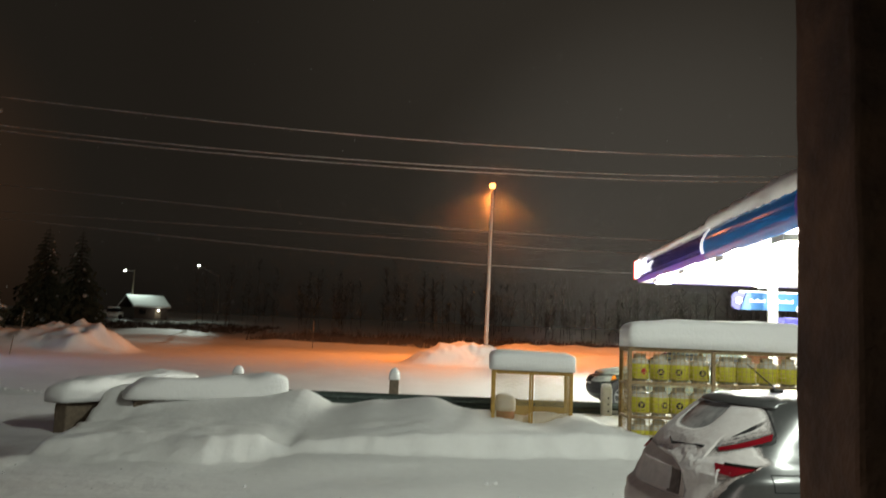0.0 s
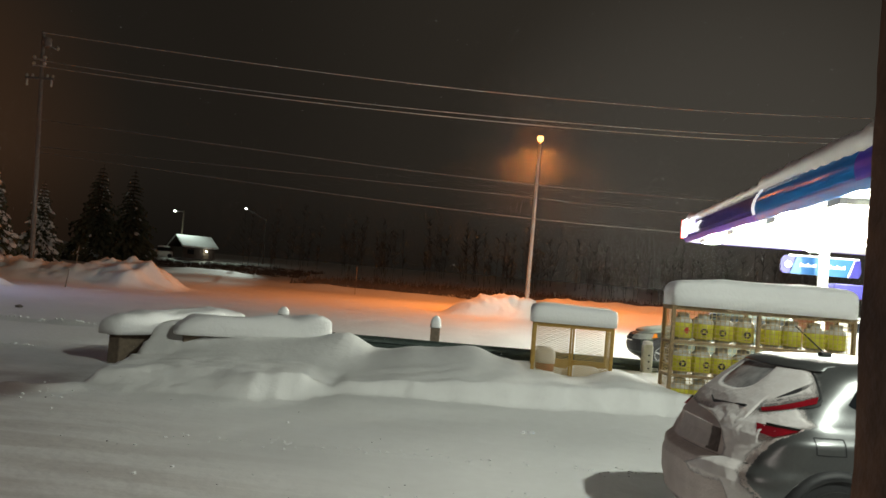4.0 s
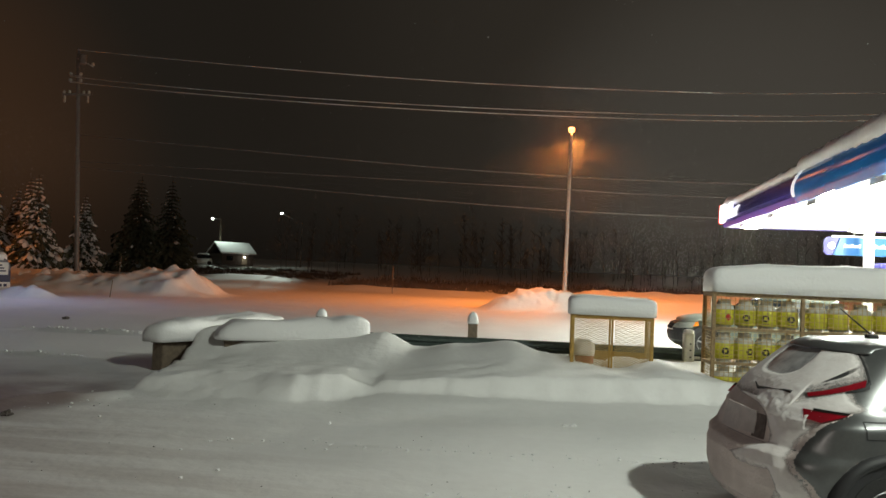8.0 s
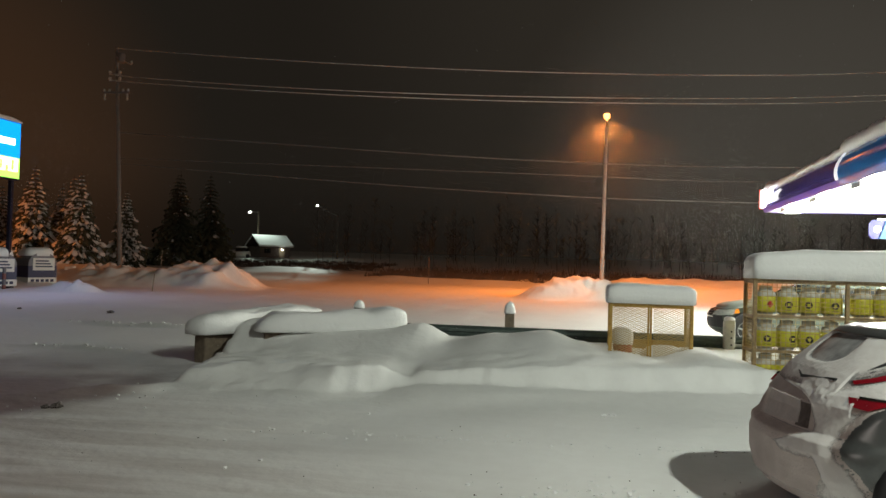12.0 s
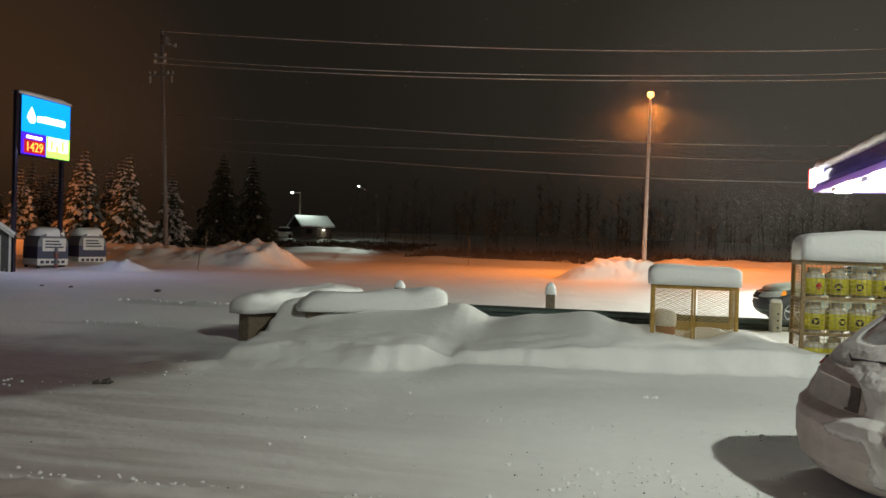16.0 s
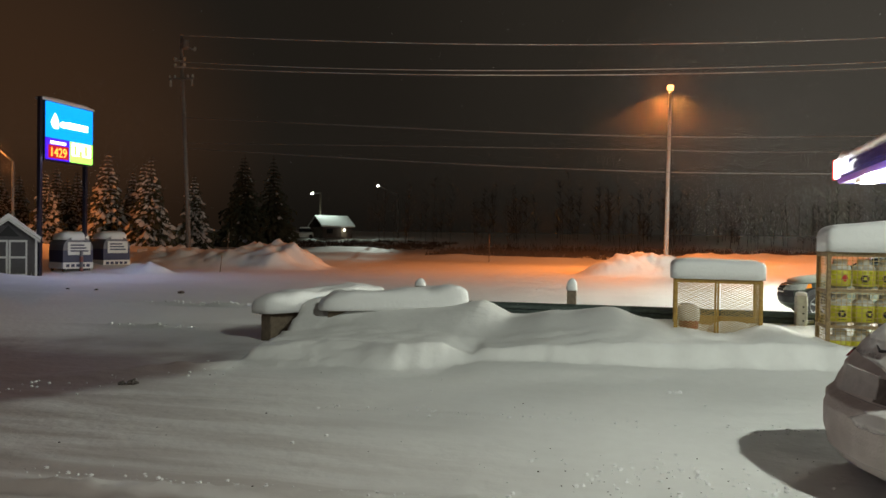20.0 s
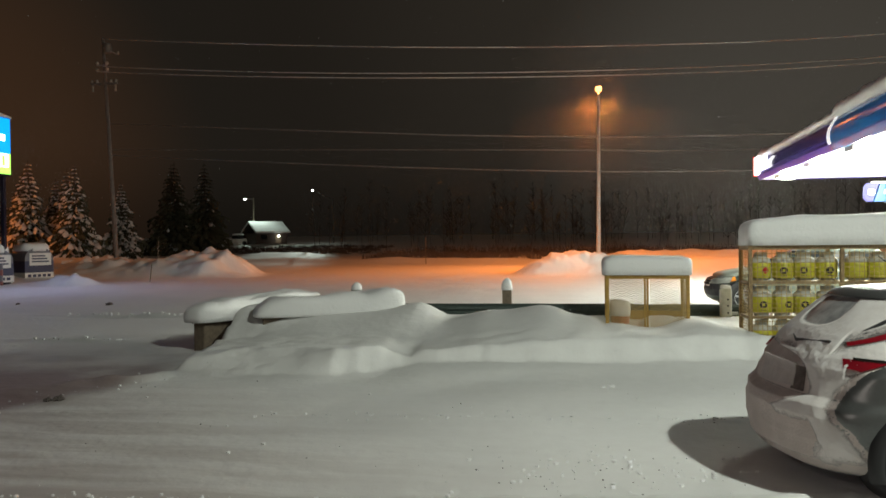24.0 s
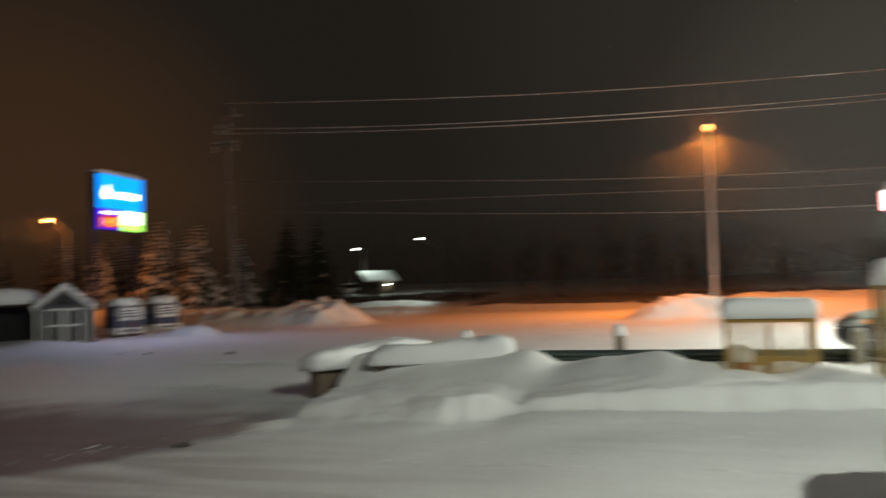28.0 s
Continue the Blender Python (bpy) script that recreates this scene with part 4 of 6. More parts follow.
for x, y in ((13.5, 28.5), (13.2, 19.0)):
    ob = thing("fuel_pump", (x, y, 0), "blue and white fuel dispenser under the canopy", "fuel pump", "fuel pumps")
    part("plinth", block(-0.75, 0.75, -0.6, 0.6, -0.05, 0.15, 0.03), CONCRETE, ob)
    part("body", block(-0.5, 0.5, -0.3, 0.3, 0.15, 1.75, 0.03), WHITE_TRIM, ob)
    part("screen", block(-0.3, 0.3, -0.32, -0.30, 1.2, 1.55, 0.005), GLASS_DARK, ob)
    part("top_sign", block(-0.85, 0.85, -0.28, 0.28, 2.40, 2.92, 0.03), PANEL_NAVY, ob, "indigo topper")
    part("topper_post", tube((0, 0, 1.75), (0, 0, 2.40), 0.07), GALV, ob)
    for s in (-0.42, 0.42):
        part("nozzle", tube((s, -0.34, 0.95), (s, -0.34, 1.25), 0.03, n=8), BLACK_TRIM, ob)


# ---- cars ----
def interp(table, z):
    for a, b in zip(table, table[1:]):
        if z <= b[0]:
            t = (z - a[0]) / (b[0] - a[0])
            t = min(max(t, 0), 1)
            return [p + (q - p) * t for p, q in zip(a[1:], b[1:])]
    return list(table[-1][1:])


HATCH = [(0.16, 0.14, 3.85, 0.66), (0.22, 0.02, 3.92, 0.76), (0.30, -0.05, 4.00, 0.83), (0.45, -0.08, 4.08, 0.87), (0.62, -0.08, 4.13, 0.885), (0.70, -0.05, 4.13, 0.885),
         (0.76, 0.03, 4.11, 0.88), (0.90, 0.08, 4.02, 0.875), (0.97, 0.09, 3.80, 0.865), (1.05, 0.15, 3.35, 0.84), (1.12, 0.21, 3.05, 0.81),
         (1.20, 0.28, 2.88, 0.77), (1.32, 0.42, 2.62, 0.725), (1.44, 0.56, 2.30, 0.675), (1.51, 0.65, 2.0, 0.63), (1.55, 0.76, 1.9, 0.56), (1.575, 1.0, 1.7, 0.40)]


class Body:
    """A car's shell from level slices: height, rear, front and half width, with rounded ends in plan and a swelling on the flank."""

    def __init__(self, table, corner=0.62, power=2.5, swell=None):
        self.table, self.c, self.p, self.swell = table, corner, power, swell

    def way(self, x, y, z):
        """How far round from the middle of the tail a place lies, to the right."""
        r = interp(self.table, z)[0]
        return math.copysign(x - r, -y) - y

    def flank(self, x, z):
        r, f, w = interp(self.table, z)
        k = max((r + self.c - x) / self.c, (x - f + self.c) / self.c, 0)
        y = w * max(0.0, 1 - min(k, 1) ** self.p) ** (1 / self.p)
        return y + (self.swell(x - r + y, z) if self.swell else 0.0)

    def tail(self, y, z):
        r, f, w = interp(self.table, z)
        return r + self.c * (1 - max(0.0, 1 - min(abs(y) / w, 1) ** self.p) ** (1 / self.p))

    def nose(self, y, z):
        r, f, w = interp(self.table, z)
        return f - self.c * (1 - max(0.0, 1 - min(abs(y) / w, 1) ** self.p) ** (1 / self.p))

    def side(self, z):
        """The right half of a slice from the middle of the tail to the middle of the nose: places and outward ways."""
        r, f, w = interp(self.table, z)
        c, e = self.c, 2 / self.p
        pts = [(r + c - c * math.cos(t) ** e, -w * math.sin(t) ** e) for t in [k * math.pi / 56 for k in range(28)]]
        a, b = r + c, max(f - c, r + c + 0.05)
        m = min(a + 1.2, (a + b) / 2)
        pts += [(a + (m - a) * k / 20, -w) for k in range(20)] + [(m + (b - m) * k / 12, -w) for k in range(12)]
        pts += [(b + (f - b) * math.sin(t) ** e, -w * max(math.cos(t), 0.0) ** e) for t in [k * math.pi / 32 for k in range(17)]]
        out = []
        for k, (x, y) in enumerate(pts):
            p, q = pts[max(k - 1, 0)], pts[min(k + 1, len(pts) - 1)]
            n = Vector((q[1] - p[1], -(q[0] - p[0]))).normalized()
            if k == 0:
                n = Vector((-1, 0))
            if k == len(pts) - 1:
                n = Vector((1, 0))
            s = self.swell(x - r - y, z) if self.swell else 0.0
            out.append((Vector((x, y)) + n * s, n))
        return out

    def shell(self, step=0.028):
        c = bmesh.new()
        rings = []
        z0, z1 = self.table[0][0], self.table[-1][0]
        n = round((z1 - z0) / step)
        for j in range(n + 1):
            z = z0 + (z1 - z0) * j / n
            half = [p for p, _ in self.side(z)]
            rings.append([c.verts.new((p.x, p.y, z)) for p in half] + [c.verts.new((p.x, -p.y, z)) for p in half[-2:0:-1]])
        nu = len(rings[0])
        for p, q in zip(rings, rings[1:]):
            for i in range(nu):
                c.faces.new((p[i], p[(i + 1) % nu], q[(i + 1) % nu], q[i]))
        c.faces.new(rings[0][::-1])
        c.faces.new(rings[-1])
        return c

    def patch(self, corners, where, out=0.006, nu=10, nv=6):
        """A piece that hugs the shell. corners: lower left, lower right, upper right, upper left, in (x, z) on a flank or (y, z) at the tail or nose."""
        c = bmesh.new()
        g = []
        for j in range(nv + 1):
            v = j / nv
            row = []
            for i in range(nu + 1):
                u = i / nu
                a, z = [corners[0][k] * (1 - u) * (1 - v) + corners[1][k] * u * (1 - v) + corners[2][k] * u * v + corners[3][k] * (1 - u) * v for k in (0, 1)]
                if where == "right":
                    row.append(c.verts.new((a - out * 0.4 * (a < 0.7), -self.flank(a, z) - out, z + out * 0.3)))
                elif where == "left":
                    row.append(c.verts.new((a - out * 0.4 * (a < 0.7), self.flank(a, z) + out, z + out * 0.3)))
                elif where == "tail":
                    row.append(c.verts.new((self.tail(a, z) - out, a, z + out * 0.3)))
                else:
                    row.append(c.verts.new((self.nose(a, z) + out, a, z + out * 0.3)))
            g.append(row)
        for p, q in zip(g, g[1:]):
            for i in range(nu):
                c.faces.new((p[i], p[i + 1], q[i + 1], q[i]))
        rim = [e for e in c.edges if e.is_boundary]
        made = bmesh.ops.extrude_edge_only(c, edges=rim)
        for v in made["geom"]:
            if isinstance(v, bmesh.types.BMVert):
                if where in ("right", "left"):
                    v.co.y *= 0.95
                    v.co.x += 0.02 * (v.co.x < 0.6)
                else:
                    v.co.x += 0.03 if where == "tail" else -0.03
        bmesh.ops.recalc_face_normals(c, faces=c.faces)
        return c


def wheel(parent, x, y, r, outer):
    s = 1 if outer > 0 else -1
    w = part("wheel", lathe([(r * 0.62, -0.10), (r * 0.93, -0.105), (r, -0.075), (r, 0.075), (r * 0.93, 0.105), (r * 0.62, 0.10)], 40, m=Matrix.Translation((x, y, r)) @ Euler((radians(90), 0, 0)).to_matrix().to_4x4()), RUBBER, parent, "winter tyre on an alloy wheel", smooth=False)
    part("rim", lathe([(r * 0.60, 0.085), (r * 0.64, 0.108), (r * 0.60, 0.104), (r * 0.55, 0.05), (0.07, 0.055), (0.06, 0.09)], 30, m=Matrix.Translation((x, y, r)) @ Euler((radians(-90 * s), 0, 0)).to_matrix().to_4x4()), RIM, w, smooth=True)
    for k in range(5):
        a = k * 2 * math.pi / 5 + 0.3
        part("spoke", tube((x, y + s * 0.075, r), (x + r * 0.58 * math.cos(a), y + s * 0.09, r + r * 0.58 * math.sin(a)), 0.035, 0.028, 6), RIM, w)
    for k in range(44):
        a = k * 2 * math.pi / 44
        b = block(-0.012, 0.012, -0.10, 0.10, -0.004, 0.006, 0, m=Matrix.Translation((x + r * math.cos(a), y, r + r * math.sin(a))) @ Euler((0, math.pi / 2 - a, 0.25 if k % 2 else -0.25)).to_matrix().to_4x4())
        part("tread_block", b, RUBBER, w)
    return w


def arch(parent, body, x, sgn, r, more=0.0):
    y = sgn * (body.flank(x, 0.62) + more)
    part("wheel_well", tube((x, y - sgn * 0.35, r + 0.01), (x, y + sgn * 0.012, r + 0.01), r + 0.055, n=40), BLACK_TRIM, parent)
    c = bmesh.new()
    n = 22
    prev = None
    for k in range(n + 1):
        a = -0.30 + (math.pi + 0.60) * k / n
        ring = [c.verts.new((x + q * math.cos(a), y + sgn * d, r + 0.01 + q * math.sin(a))) for q, d in ((r + 0.05, -0.03), (r + 0.05, 0.035), (r + 0.085, 0.035), (r + 0.125, -0.01), (r + 0.125, -0.05))]
        if prev:
            for i in range(4):
                c.faces.new((prev[i], prev[i + 1], ring[i + 1], ring[i]))
        prev = ring
    bmesh.ops.recalc_face_normals(c, faces=c.faces)
    part("arch_flare", c, BLACK_TRIM, parent, "black plastic arch lip", smooth=True)


# the small grey SUV, seen from behind
HAUNCH = [(0.16, 1.30), (0.40, 1.16), (0.54, 1.04), (0.60, 0.93), (0.67, 0.845), (0.76, 0.775), (0.84, 0.80), (0.91, 0.87), (0.98, 0.96), (1.06, 1.10)]


def edge_of(stops, z):
    """A border that runs through pairs of height and place."""
    for (z0, p), (z1, q) in zip(stops, stops[1:]):
        if z <= z1:
            return p + (q - p) * min(max((z - z0) / (z1 - z0), 0), 1)
    return stops[-1][1]


def haunch(q, z):
    """The swollen rear wing over the wheel, with a crease along its rear border."""
    return 0.05 * sm(0.0, 0.16, q - edge_of(HAUNCH, z)) ** 0.6 * sm(0.0, 0.13, 1.085 - z) * (1 - sm(1.8, 2.4, q))


hatch = Body(HATCH, 0.62, 2.5, haunch)
car = thing("small_suv", (1.83, 6.64, 0.0), "dark grey small SUV with its tail plastered in snow", "car", rz=10)
part("body", hatch.shell(), CAR_PAINT, car, smooth=True)


for s in (-1, 1):
    f = "right" if s < 0 else "left"
    for x in (0.72, 3.28):
        arch(car, hatch, x, s, 0.335)
        wheel(car, x, s * (hatch.flank(x, 0.6) - 0.085), 0.335, s)
    part("side_window", hatch.patch(((1.05, 1.10), (1.95, 1.08), (1.85, 1.44), (1.30, 1.46)), f, 0.004), GLASS_DARK, car, "dark side window")
    part("side_window", hatch.patch(((2.0, 1.08), (2.75, 1.09), (2.35, 1.38), (1.9, 1.44)), f, 0.004), GLASS_DARK, car, "dark side window")
    part("quarter_window", hatch.patch(((0.90, 1.26), (1.10, 1.16), (1.24, 1.44), (1.02, 1.40)), f, 0.004), GLASS_DARK, car, "small rear quarter window")
    part("upper_tail_light", hatch.patch(((0.325, 1.143), (0.665, 1.250), (0.695, 1.298), (0.335, 1.168)), f, 0.016, 30, 4), TAIL_RED, car, "thin red boomerang tail light")
    part("tail_light_tip", hatch.patch(((0.46, 1.178), (0.690, 1.238), (0.715, 1.296), (0.668, 1.252)), f, 0.011, 12, 3), BLACK_TRIM, car, "black end of the boomerang light")
    part("tail_light", hatch.patch(((0.235, 0.994), (0.31, 0.978), (0.49, 1.052), (0.26, 1.056)), f, 0.024, 26, 5), TAIL_RED, car, "red tail light")
    part("tail_light_trim", hatch.patch(((0.30, 1.052), (0.47, 1.046), (0.50, 1.060), (0.31, 1.070)), f, 0.028, 10, 2), CHROME, car, "chrome edge of the tail light")
    part("pillar_trim", hatch.patch(((0.44, 1.232), (0.60, 1.305), (0.64, 1.375), (0.47, 1.285)), f, 0.004, 10, 4), BLACK_TRIM, car, "black trim on the rear pillar")
    part("door_seam", hatch.patch(((1.10, 1.10), (1.112, 1.10), (1.20, 1.46), (1.188, 1.46)), f, 0.006, 2, 8), BLACK_TRIM, car)
    part("hatch_seam", hatch.patch(((0.70, 1.27), (0.712, 1.27), (0.76, 1.50), (0.748, 1.50)), f, 0.006, 2, 6), BLACK_TRIM, car)
    part("door_seam", hatch.patch(((1.98, 0.35), (1.99, 0.35), (1.99, 1.07), (1.98, 1.07)), f, 0.003, 2, 8), BLACK_TRIM, car)
    part("door_handle", hatch.patch(((2.1, 0.92), (2.3, 0.92), (2.3, 0.95), (2.1, 0.95)), f, 0.03, 4, 2), CAR_PAINT, car)
    part("sill_trim", hatch.patch(((1.35, 0.24), (2.8, 0.24), (2.8, 0.36), (1.35, 0.36)), f, 0.012, 10, 3), BLACK_TRIM, car)
for x0, x1, z0, z1 in ((0.55, 0.56, 0.90, 1.02), (0.78, 0.79, 0.90, 1.02), (0.56, 0.78, 0.897, 0.905), (0.56, 0.78, 1.015, 1.023)):
    part("fuel_flap_seam", hatch.patch(((x0, z0), (x1, z0), (x1, z1), (x0, z1)), "right", 0.003, 4, 4), BLACK_TRIM, car)
part("rear_window", hatch.patch(((-0.50, 1.17), (0.50, 1.17), (0.40, 1.50), (-0.40, 1.50)), "tail", 0.004, 24, 12), FROSTED, car, "snow-streaked rear window")
part("number_plate", hatch.patch(((-0.25, 0.79), (0.33, 0.76), (0.33, 0.97), (-0.21, 0.965)), "tail", 0.020, 10, 5), PLATE, car, "snow-dusted plain plate")
part("plate_recess", hatch.patch(((-0.37, 0.77), (-0.22, 0.77), (-0.20, 0.95), (-0.32, 0.95)), "tail", 0.013, 8, 4), DIRTY_TRIM, car)
part("rear_valance", hatch.patch(((-0.70, 0.24), (0.70, 0.24), (0.66, 0.40), (-0.66, 0.40)), "tail", 0.003, 12, 4), BLACK_TRIM, car, "black lower bumper")
part("spoiler", hatch.patch(((-0.54, 1.475), (0.54, 1.475), (0.50, 1.545), (-0.50, 1.545)), "tail", 0.024, 14, 4), CAR_PAINT, car, "roof spoiler", smooth=True)
part("wiper", tube((0.20, 0.02, 1.13), (0.26, -0.40, 1.16), 0.014, n=6), BLACK_TRIM, car, "rear wiper")
part("wiper", tube((0.20, 0.02, 1.13), (0.30, 0.30, 1.20), 0.010, n=6), BLACK_TRIM, car)
part("antenna_foot", block(1.13, 1.23, -0.03, 0.03, 1.57, 1.61, 0.01), BLACK_TRIM, car)
part("antenna", tube((1.18, 0.0, 1.60), (0.89, 0.0, 1.82), 0.008, 0.005, 6), BLACK_TRIM, car, "roof antenna")
part("windscreen", hatch.patch(((-0.70, 1.14), (0.70, 1.14), (0.56, 1.46), (-0.56, 1.46)), "nose", 0.004), GLASS_DARK, car)
for s in (-1, 1):
    part("headlight", hatch.patch(((s * 0.45 - 0.18, 0.80), (s * 0.45 + 0.18, 0.80), (s * 0.45 + 0.16, 0.94), (s * 0.45 - 0.16, 0.94)), "nose", 0.01), CLEAR_LENS, car)
    part("wing_mirror", block(2.62, 2.78, s * 0.93 - 0.09, s * 0.93 + 0.09, 1.06, 1.2, 0.03), CAR_PAINT, car)
part("grille", hatch.patch(((-0.45, 0.45), (0.45, 0.45), (0.5, 0.72), (-0.5, 0.72)), "nose", 0.008), BLACK_TRIM, car)


# snow on the tail and the rear pillar, in distance round from the tail's middle and height
GATE_EDGE = [(0.55, 0.20), (0.62, 0.06), (0.70, 0.26), (0.77, 0.44), (0.84, 0.42), (0.90, 0.35), (0.98, 0.27), (1.03, 0.10), (1.06, -0.25), (1.09, -0.9)]
PILLAR_EDGE = [(1.06, 1.14), (1.075, 1.20), (1.10, 1.22), (1.14, 1.08), (1.20, 0.96), (1.28, 0.95), (1.32, 0.915), (1.40, 0.80), (1.51, 0.57), (1.56, 0.50)]


def snow_zone(q, z, x):
    """How deep inside the snow's border a place lies: corner and gate, round the window's cleared oval, pillar, arch lip."""
    if z < 1.065:
        low = 0.60 - 0.05 * sm(0.06, 0.25, q) - 0.27 * sm(0.62, 0.86, q)
        d = min(edge_of(HAUNCH, z) - 0.012 - q, z - low, q - edge_of(GATE_EDGE, z))
        if q > 0.80:
            d = min(d, 0.6 * abs(z - 1.012) - 0.022)
    else:
        d = min(edge_of(PILLAR_EDGE, z) - q, 1.57 - z, z - 1.052 + 0.3 * sm(0.0, 0.3, q), q - edge_of(GATE_EDGE, z))
    d = min(d, 0.11 * ((abs(q + 0.03) / 0.25) ** 3 + (abs(z - 1.385) / 0.115) ** 3 - 1))
    line = 1.160 + 0.325 * (q - 0.57)
    if q > 0.53:
        d = min(d, abs(z - line) - 0.020 - 0.012 * sm(0.55, 0.95, q))
    u, v = q - 0.70, z - 1.308 - 0.70 * (q - 0.70)
    d = min(d, 0.06 * ((u / 0.070) ** 2 + (v / (0.012 + 0.20 * max(0.0, u + 0.04))) ** 2 - 1))
    lip = math.hypot(x - 0.72, z - 0.345)
    if x < 0.75 and q > 0:
        d = max(d, 0.018 - abs(lip - 0.452) - 0.05 * max(0.0, x - 0.45))
    # dabs low on the bumper
    return max(d, 0.05 * (1 - ((q - 0.80) / 0.20) ** 2 - ((z - 0.36) / 0.14) ** 2), 0.03 * (1 - ((q + 0.30) / 0.45) ** 2 - ((z - 0.27) / 0.05) ** 2))


def frost_zone(q, z, x):
    return min(edge_of(HAUNCH, z) - 0.010 - q, 1.10 - z, q + 1.1)


def dust_zone(q, z, x):
    """A wider, thinner veil round the thick snow."""
    d = snow_zone(q, z, x) + 0.05
    if z < 0.56:
        d = max(d, 0.10 - 0.9 * abs(z - 0.33 - 0.06 * q))
    return min(d, edge_of(HAUNCH, z) + 0.02 - q) if z < 1.05 else min(d, edge_of(PILLAR_EDGE, z) + 0.05 - q)


def coat(depth, inside, seed, z0, z1, q0, q1, nu, nv, lumps=1.0):
    """One sheet of snow that wraps the shell round the tail, lumpy, thinning out at its border and absent beyond it."""
    c = bmesh.new()
    cover = c.verts.layers.float.new("cover")
    rows = []
    for j in range(nv + 1):
        z = z0 + (z1 - z0) * j / nv
        right = hatch.side(z)
        line = [(hatch.way(p.x, -p.y, z), Vector((p.x, -p.y)), Vector((n.x, -n.y))) for p, n in right[45:0:-1]] + [(hatch.way(p.x, p.y, z) if k else 0.0, p, n) for k, (p, n) in enumerate(right[:56])]
        row, k = [], 0
        for i in range(nu + 1):
            q = q0 + (q1 - q0) * i / nu
            while k < len(line) - 2 and line[k + 1][0] < q:
                k += 1
            t = min(max((q - line[k][0]) / max(line[k + 1][0] - line[k][0], 1e-6), 0), 1)
            p, n = line[k][1].lerp(line[k + 1][1], t), line[k][2].lerp(line[k + 1][2], t)
            w = Vector((p.x, p.y, z))
            d = inside(q, z, p.x) + 0.010 * noise.noise(w * 5 + Vector((seed, 0, 0))) + 0.010 * noise.noise(w * 13 + Vector((0, seed, 0))) + 0.007 * noise.noise(w * 34)
            gate = math.exp(-((z - 1.01) / 0.10) ** 2 - ((q - 0.35) / 0.45) ** 2)
            body = 0.70 + lumps * (0.40 * noise.noise(w * 3.3 + Vector((0, 0, seed))) + (0.14 + 0.45 * gate) * noise.noise(w * 8 + Vector((seed, 3, 0))) + (0.10 + 0.18 * gate) * noise.noise(w * 26))
            deep = 0.0025 + depth * max(body, 0.08) * sm(0, 0.10 if z > 0.95 else 0.17, d)
            v = c.verts.new((p.x + n.x * deep, p.y + n.y * deep, z + 0.25 * deep))
            v[cover] = d
            row.append((v, d))
        rows.append(row)
    for p, q in zip(rows, rows[1:]):
        for i in range(nu):
            f = (p[i], p[i + 1], q[i + 1], q[i])
            if max(g[1] for g in f) > -0.06:
                c.faces.new([g[0] for g in f])
    bmesh.ops.delete(c, geom=[v for v in c.verts if not v.link_faces], context="VERTS")
    bmesh.ops.recalc_face_normals(c, faces=c.faces)
    return c


part("road_frost", coat(0.0015, frost_zone, 3.0, 0.18, 1.12, -1.15, 1.25, 150, 80), FROST, car, "brownish frost on the bumper and gate", smooth=True)
part("snow_dusting", coat(0.001, dust_zone, 5.0, 0.19, 1.54, -1.0, 1.35, 170, 110), DUST, car, "patchy dusting of snow", smooth=True)
part("stuck_snow", coat(0.024, snow_zone, 8.0, 0.19, 1.574, -1.15, 1.50, 300, 200), CRUST, car, "lumpy snow plastered over the tail and rear pillar", smooth=True)

# the parked SUV beyond the rail
SUV = [(0.24, 0.2, 4.50, 0.80), (0.34, 0.05, 4.66, 0.88), (0.55, 0.0, 4.70, 0.92), (0.72, 0.0, 4.70, 0.93), (0.84, 0.02, 4.62, 0.925), (0.94, 0.03, 4.42, 0.91),
       (1.04, 0.05, 3.95, 0.89), (1.12, 0.06, 3.40, 0.86), (1.25, 0.1, 3.15, 0.82), (1.45, 0.18, 2.8, 0.75), (1.62, 0.28, 2.4, 0.66), (1.70, 0.45, 2.0, 0.5)]
suv = Body(SUV, 0.85, 2.5)
car2 = thing("parked_suv", (8.95, 21.9, 0.0), "dark green parked SUV behind the guard rail", "car", rz=178)
part("body", suv.shell(), SUV_PAINT, car2, smooth=True)
for s in (-1, 1):
    for x in (0.85, 3.88):
        arch(car2, suv, x, s, 0.36)
        wheel(car2, x, s * (suv.flank(x, 0.6) - 0.085), 0.36, s)
    f = "right" if s < 0 else "left"
    part("side_window", suv.patch(((1.7, 1.15), (3.0, 1.15), (2.5, 1.55), (1.75, 1.58)), f, 0.004), GLASS_DARK, car2)
    part("side_window", suv.patch(((0.5, 1.15), (1.62, 1.15), (1.62, 1.58), (0.6, 1.55)), f, 0.004), GLASS_DARK, car2)
    part("headlight", suv.patch(((4.22, 0.76), (4.60, 0.72), (4.52, 0.87), (4.12, 0.92)), f, 0.016, 24, 6), CLEAR_LENS, car2, "clear headlight")
    part("turn_signal", suv.patch(((4.06, 0.82), (4.20, 0.79), (4.14, 0.91), (4.07, 0.925)), f, 0.020, 6, 3), AMBER, car2, "amber turn signal")
    part("headlight", suv.patch(((s * 0.55 - 0.17, 0.73), (s * 0.55 + 0.17, 0.73), (s * 0.55 + 0.17, 0.86), (s * 0.55 - 0.17, 0.86)), "nose", 0.01), CLEAR_LENS, car2)
    part("wing_mirror", block(2.95, 3.12, s * 1.0 - 0.1, s * 1.0 + 0.1, 1.12, 1.28, 0.03), SUV_PAINT, car2)
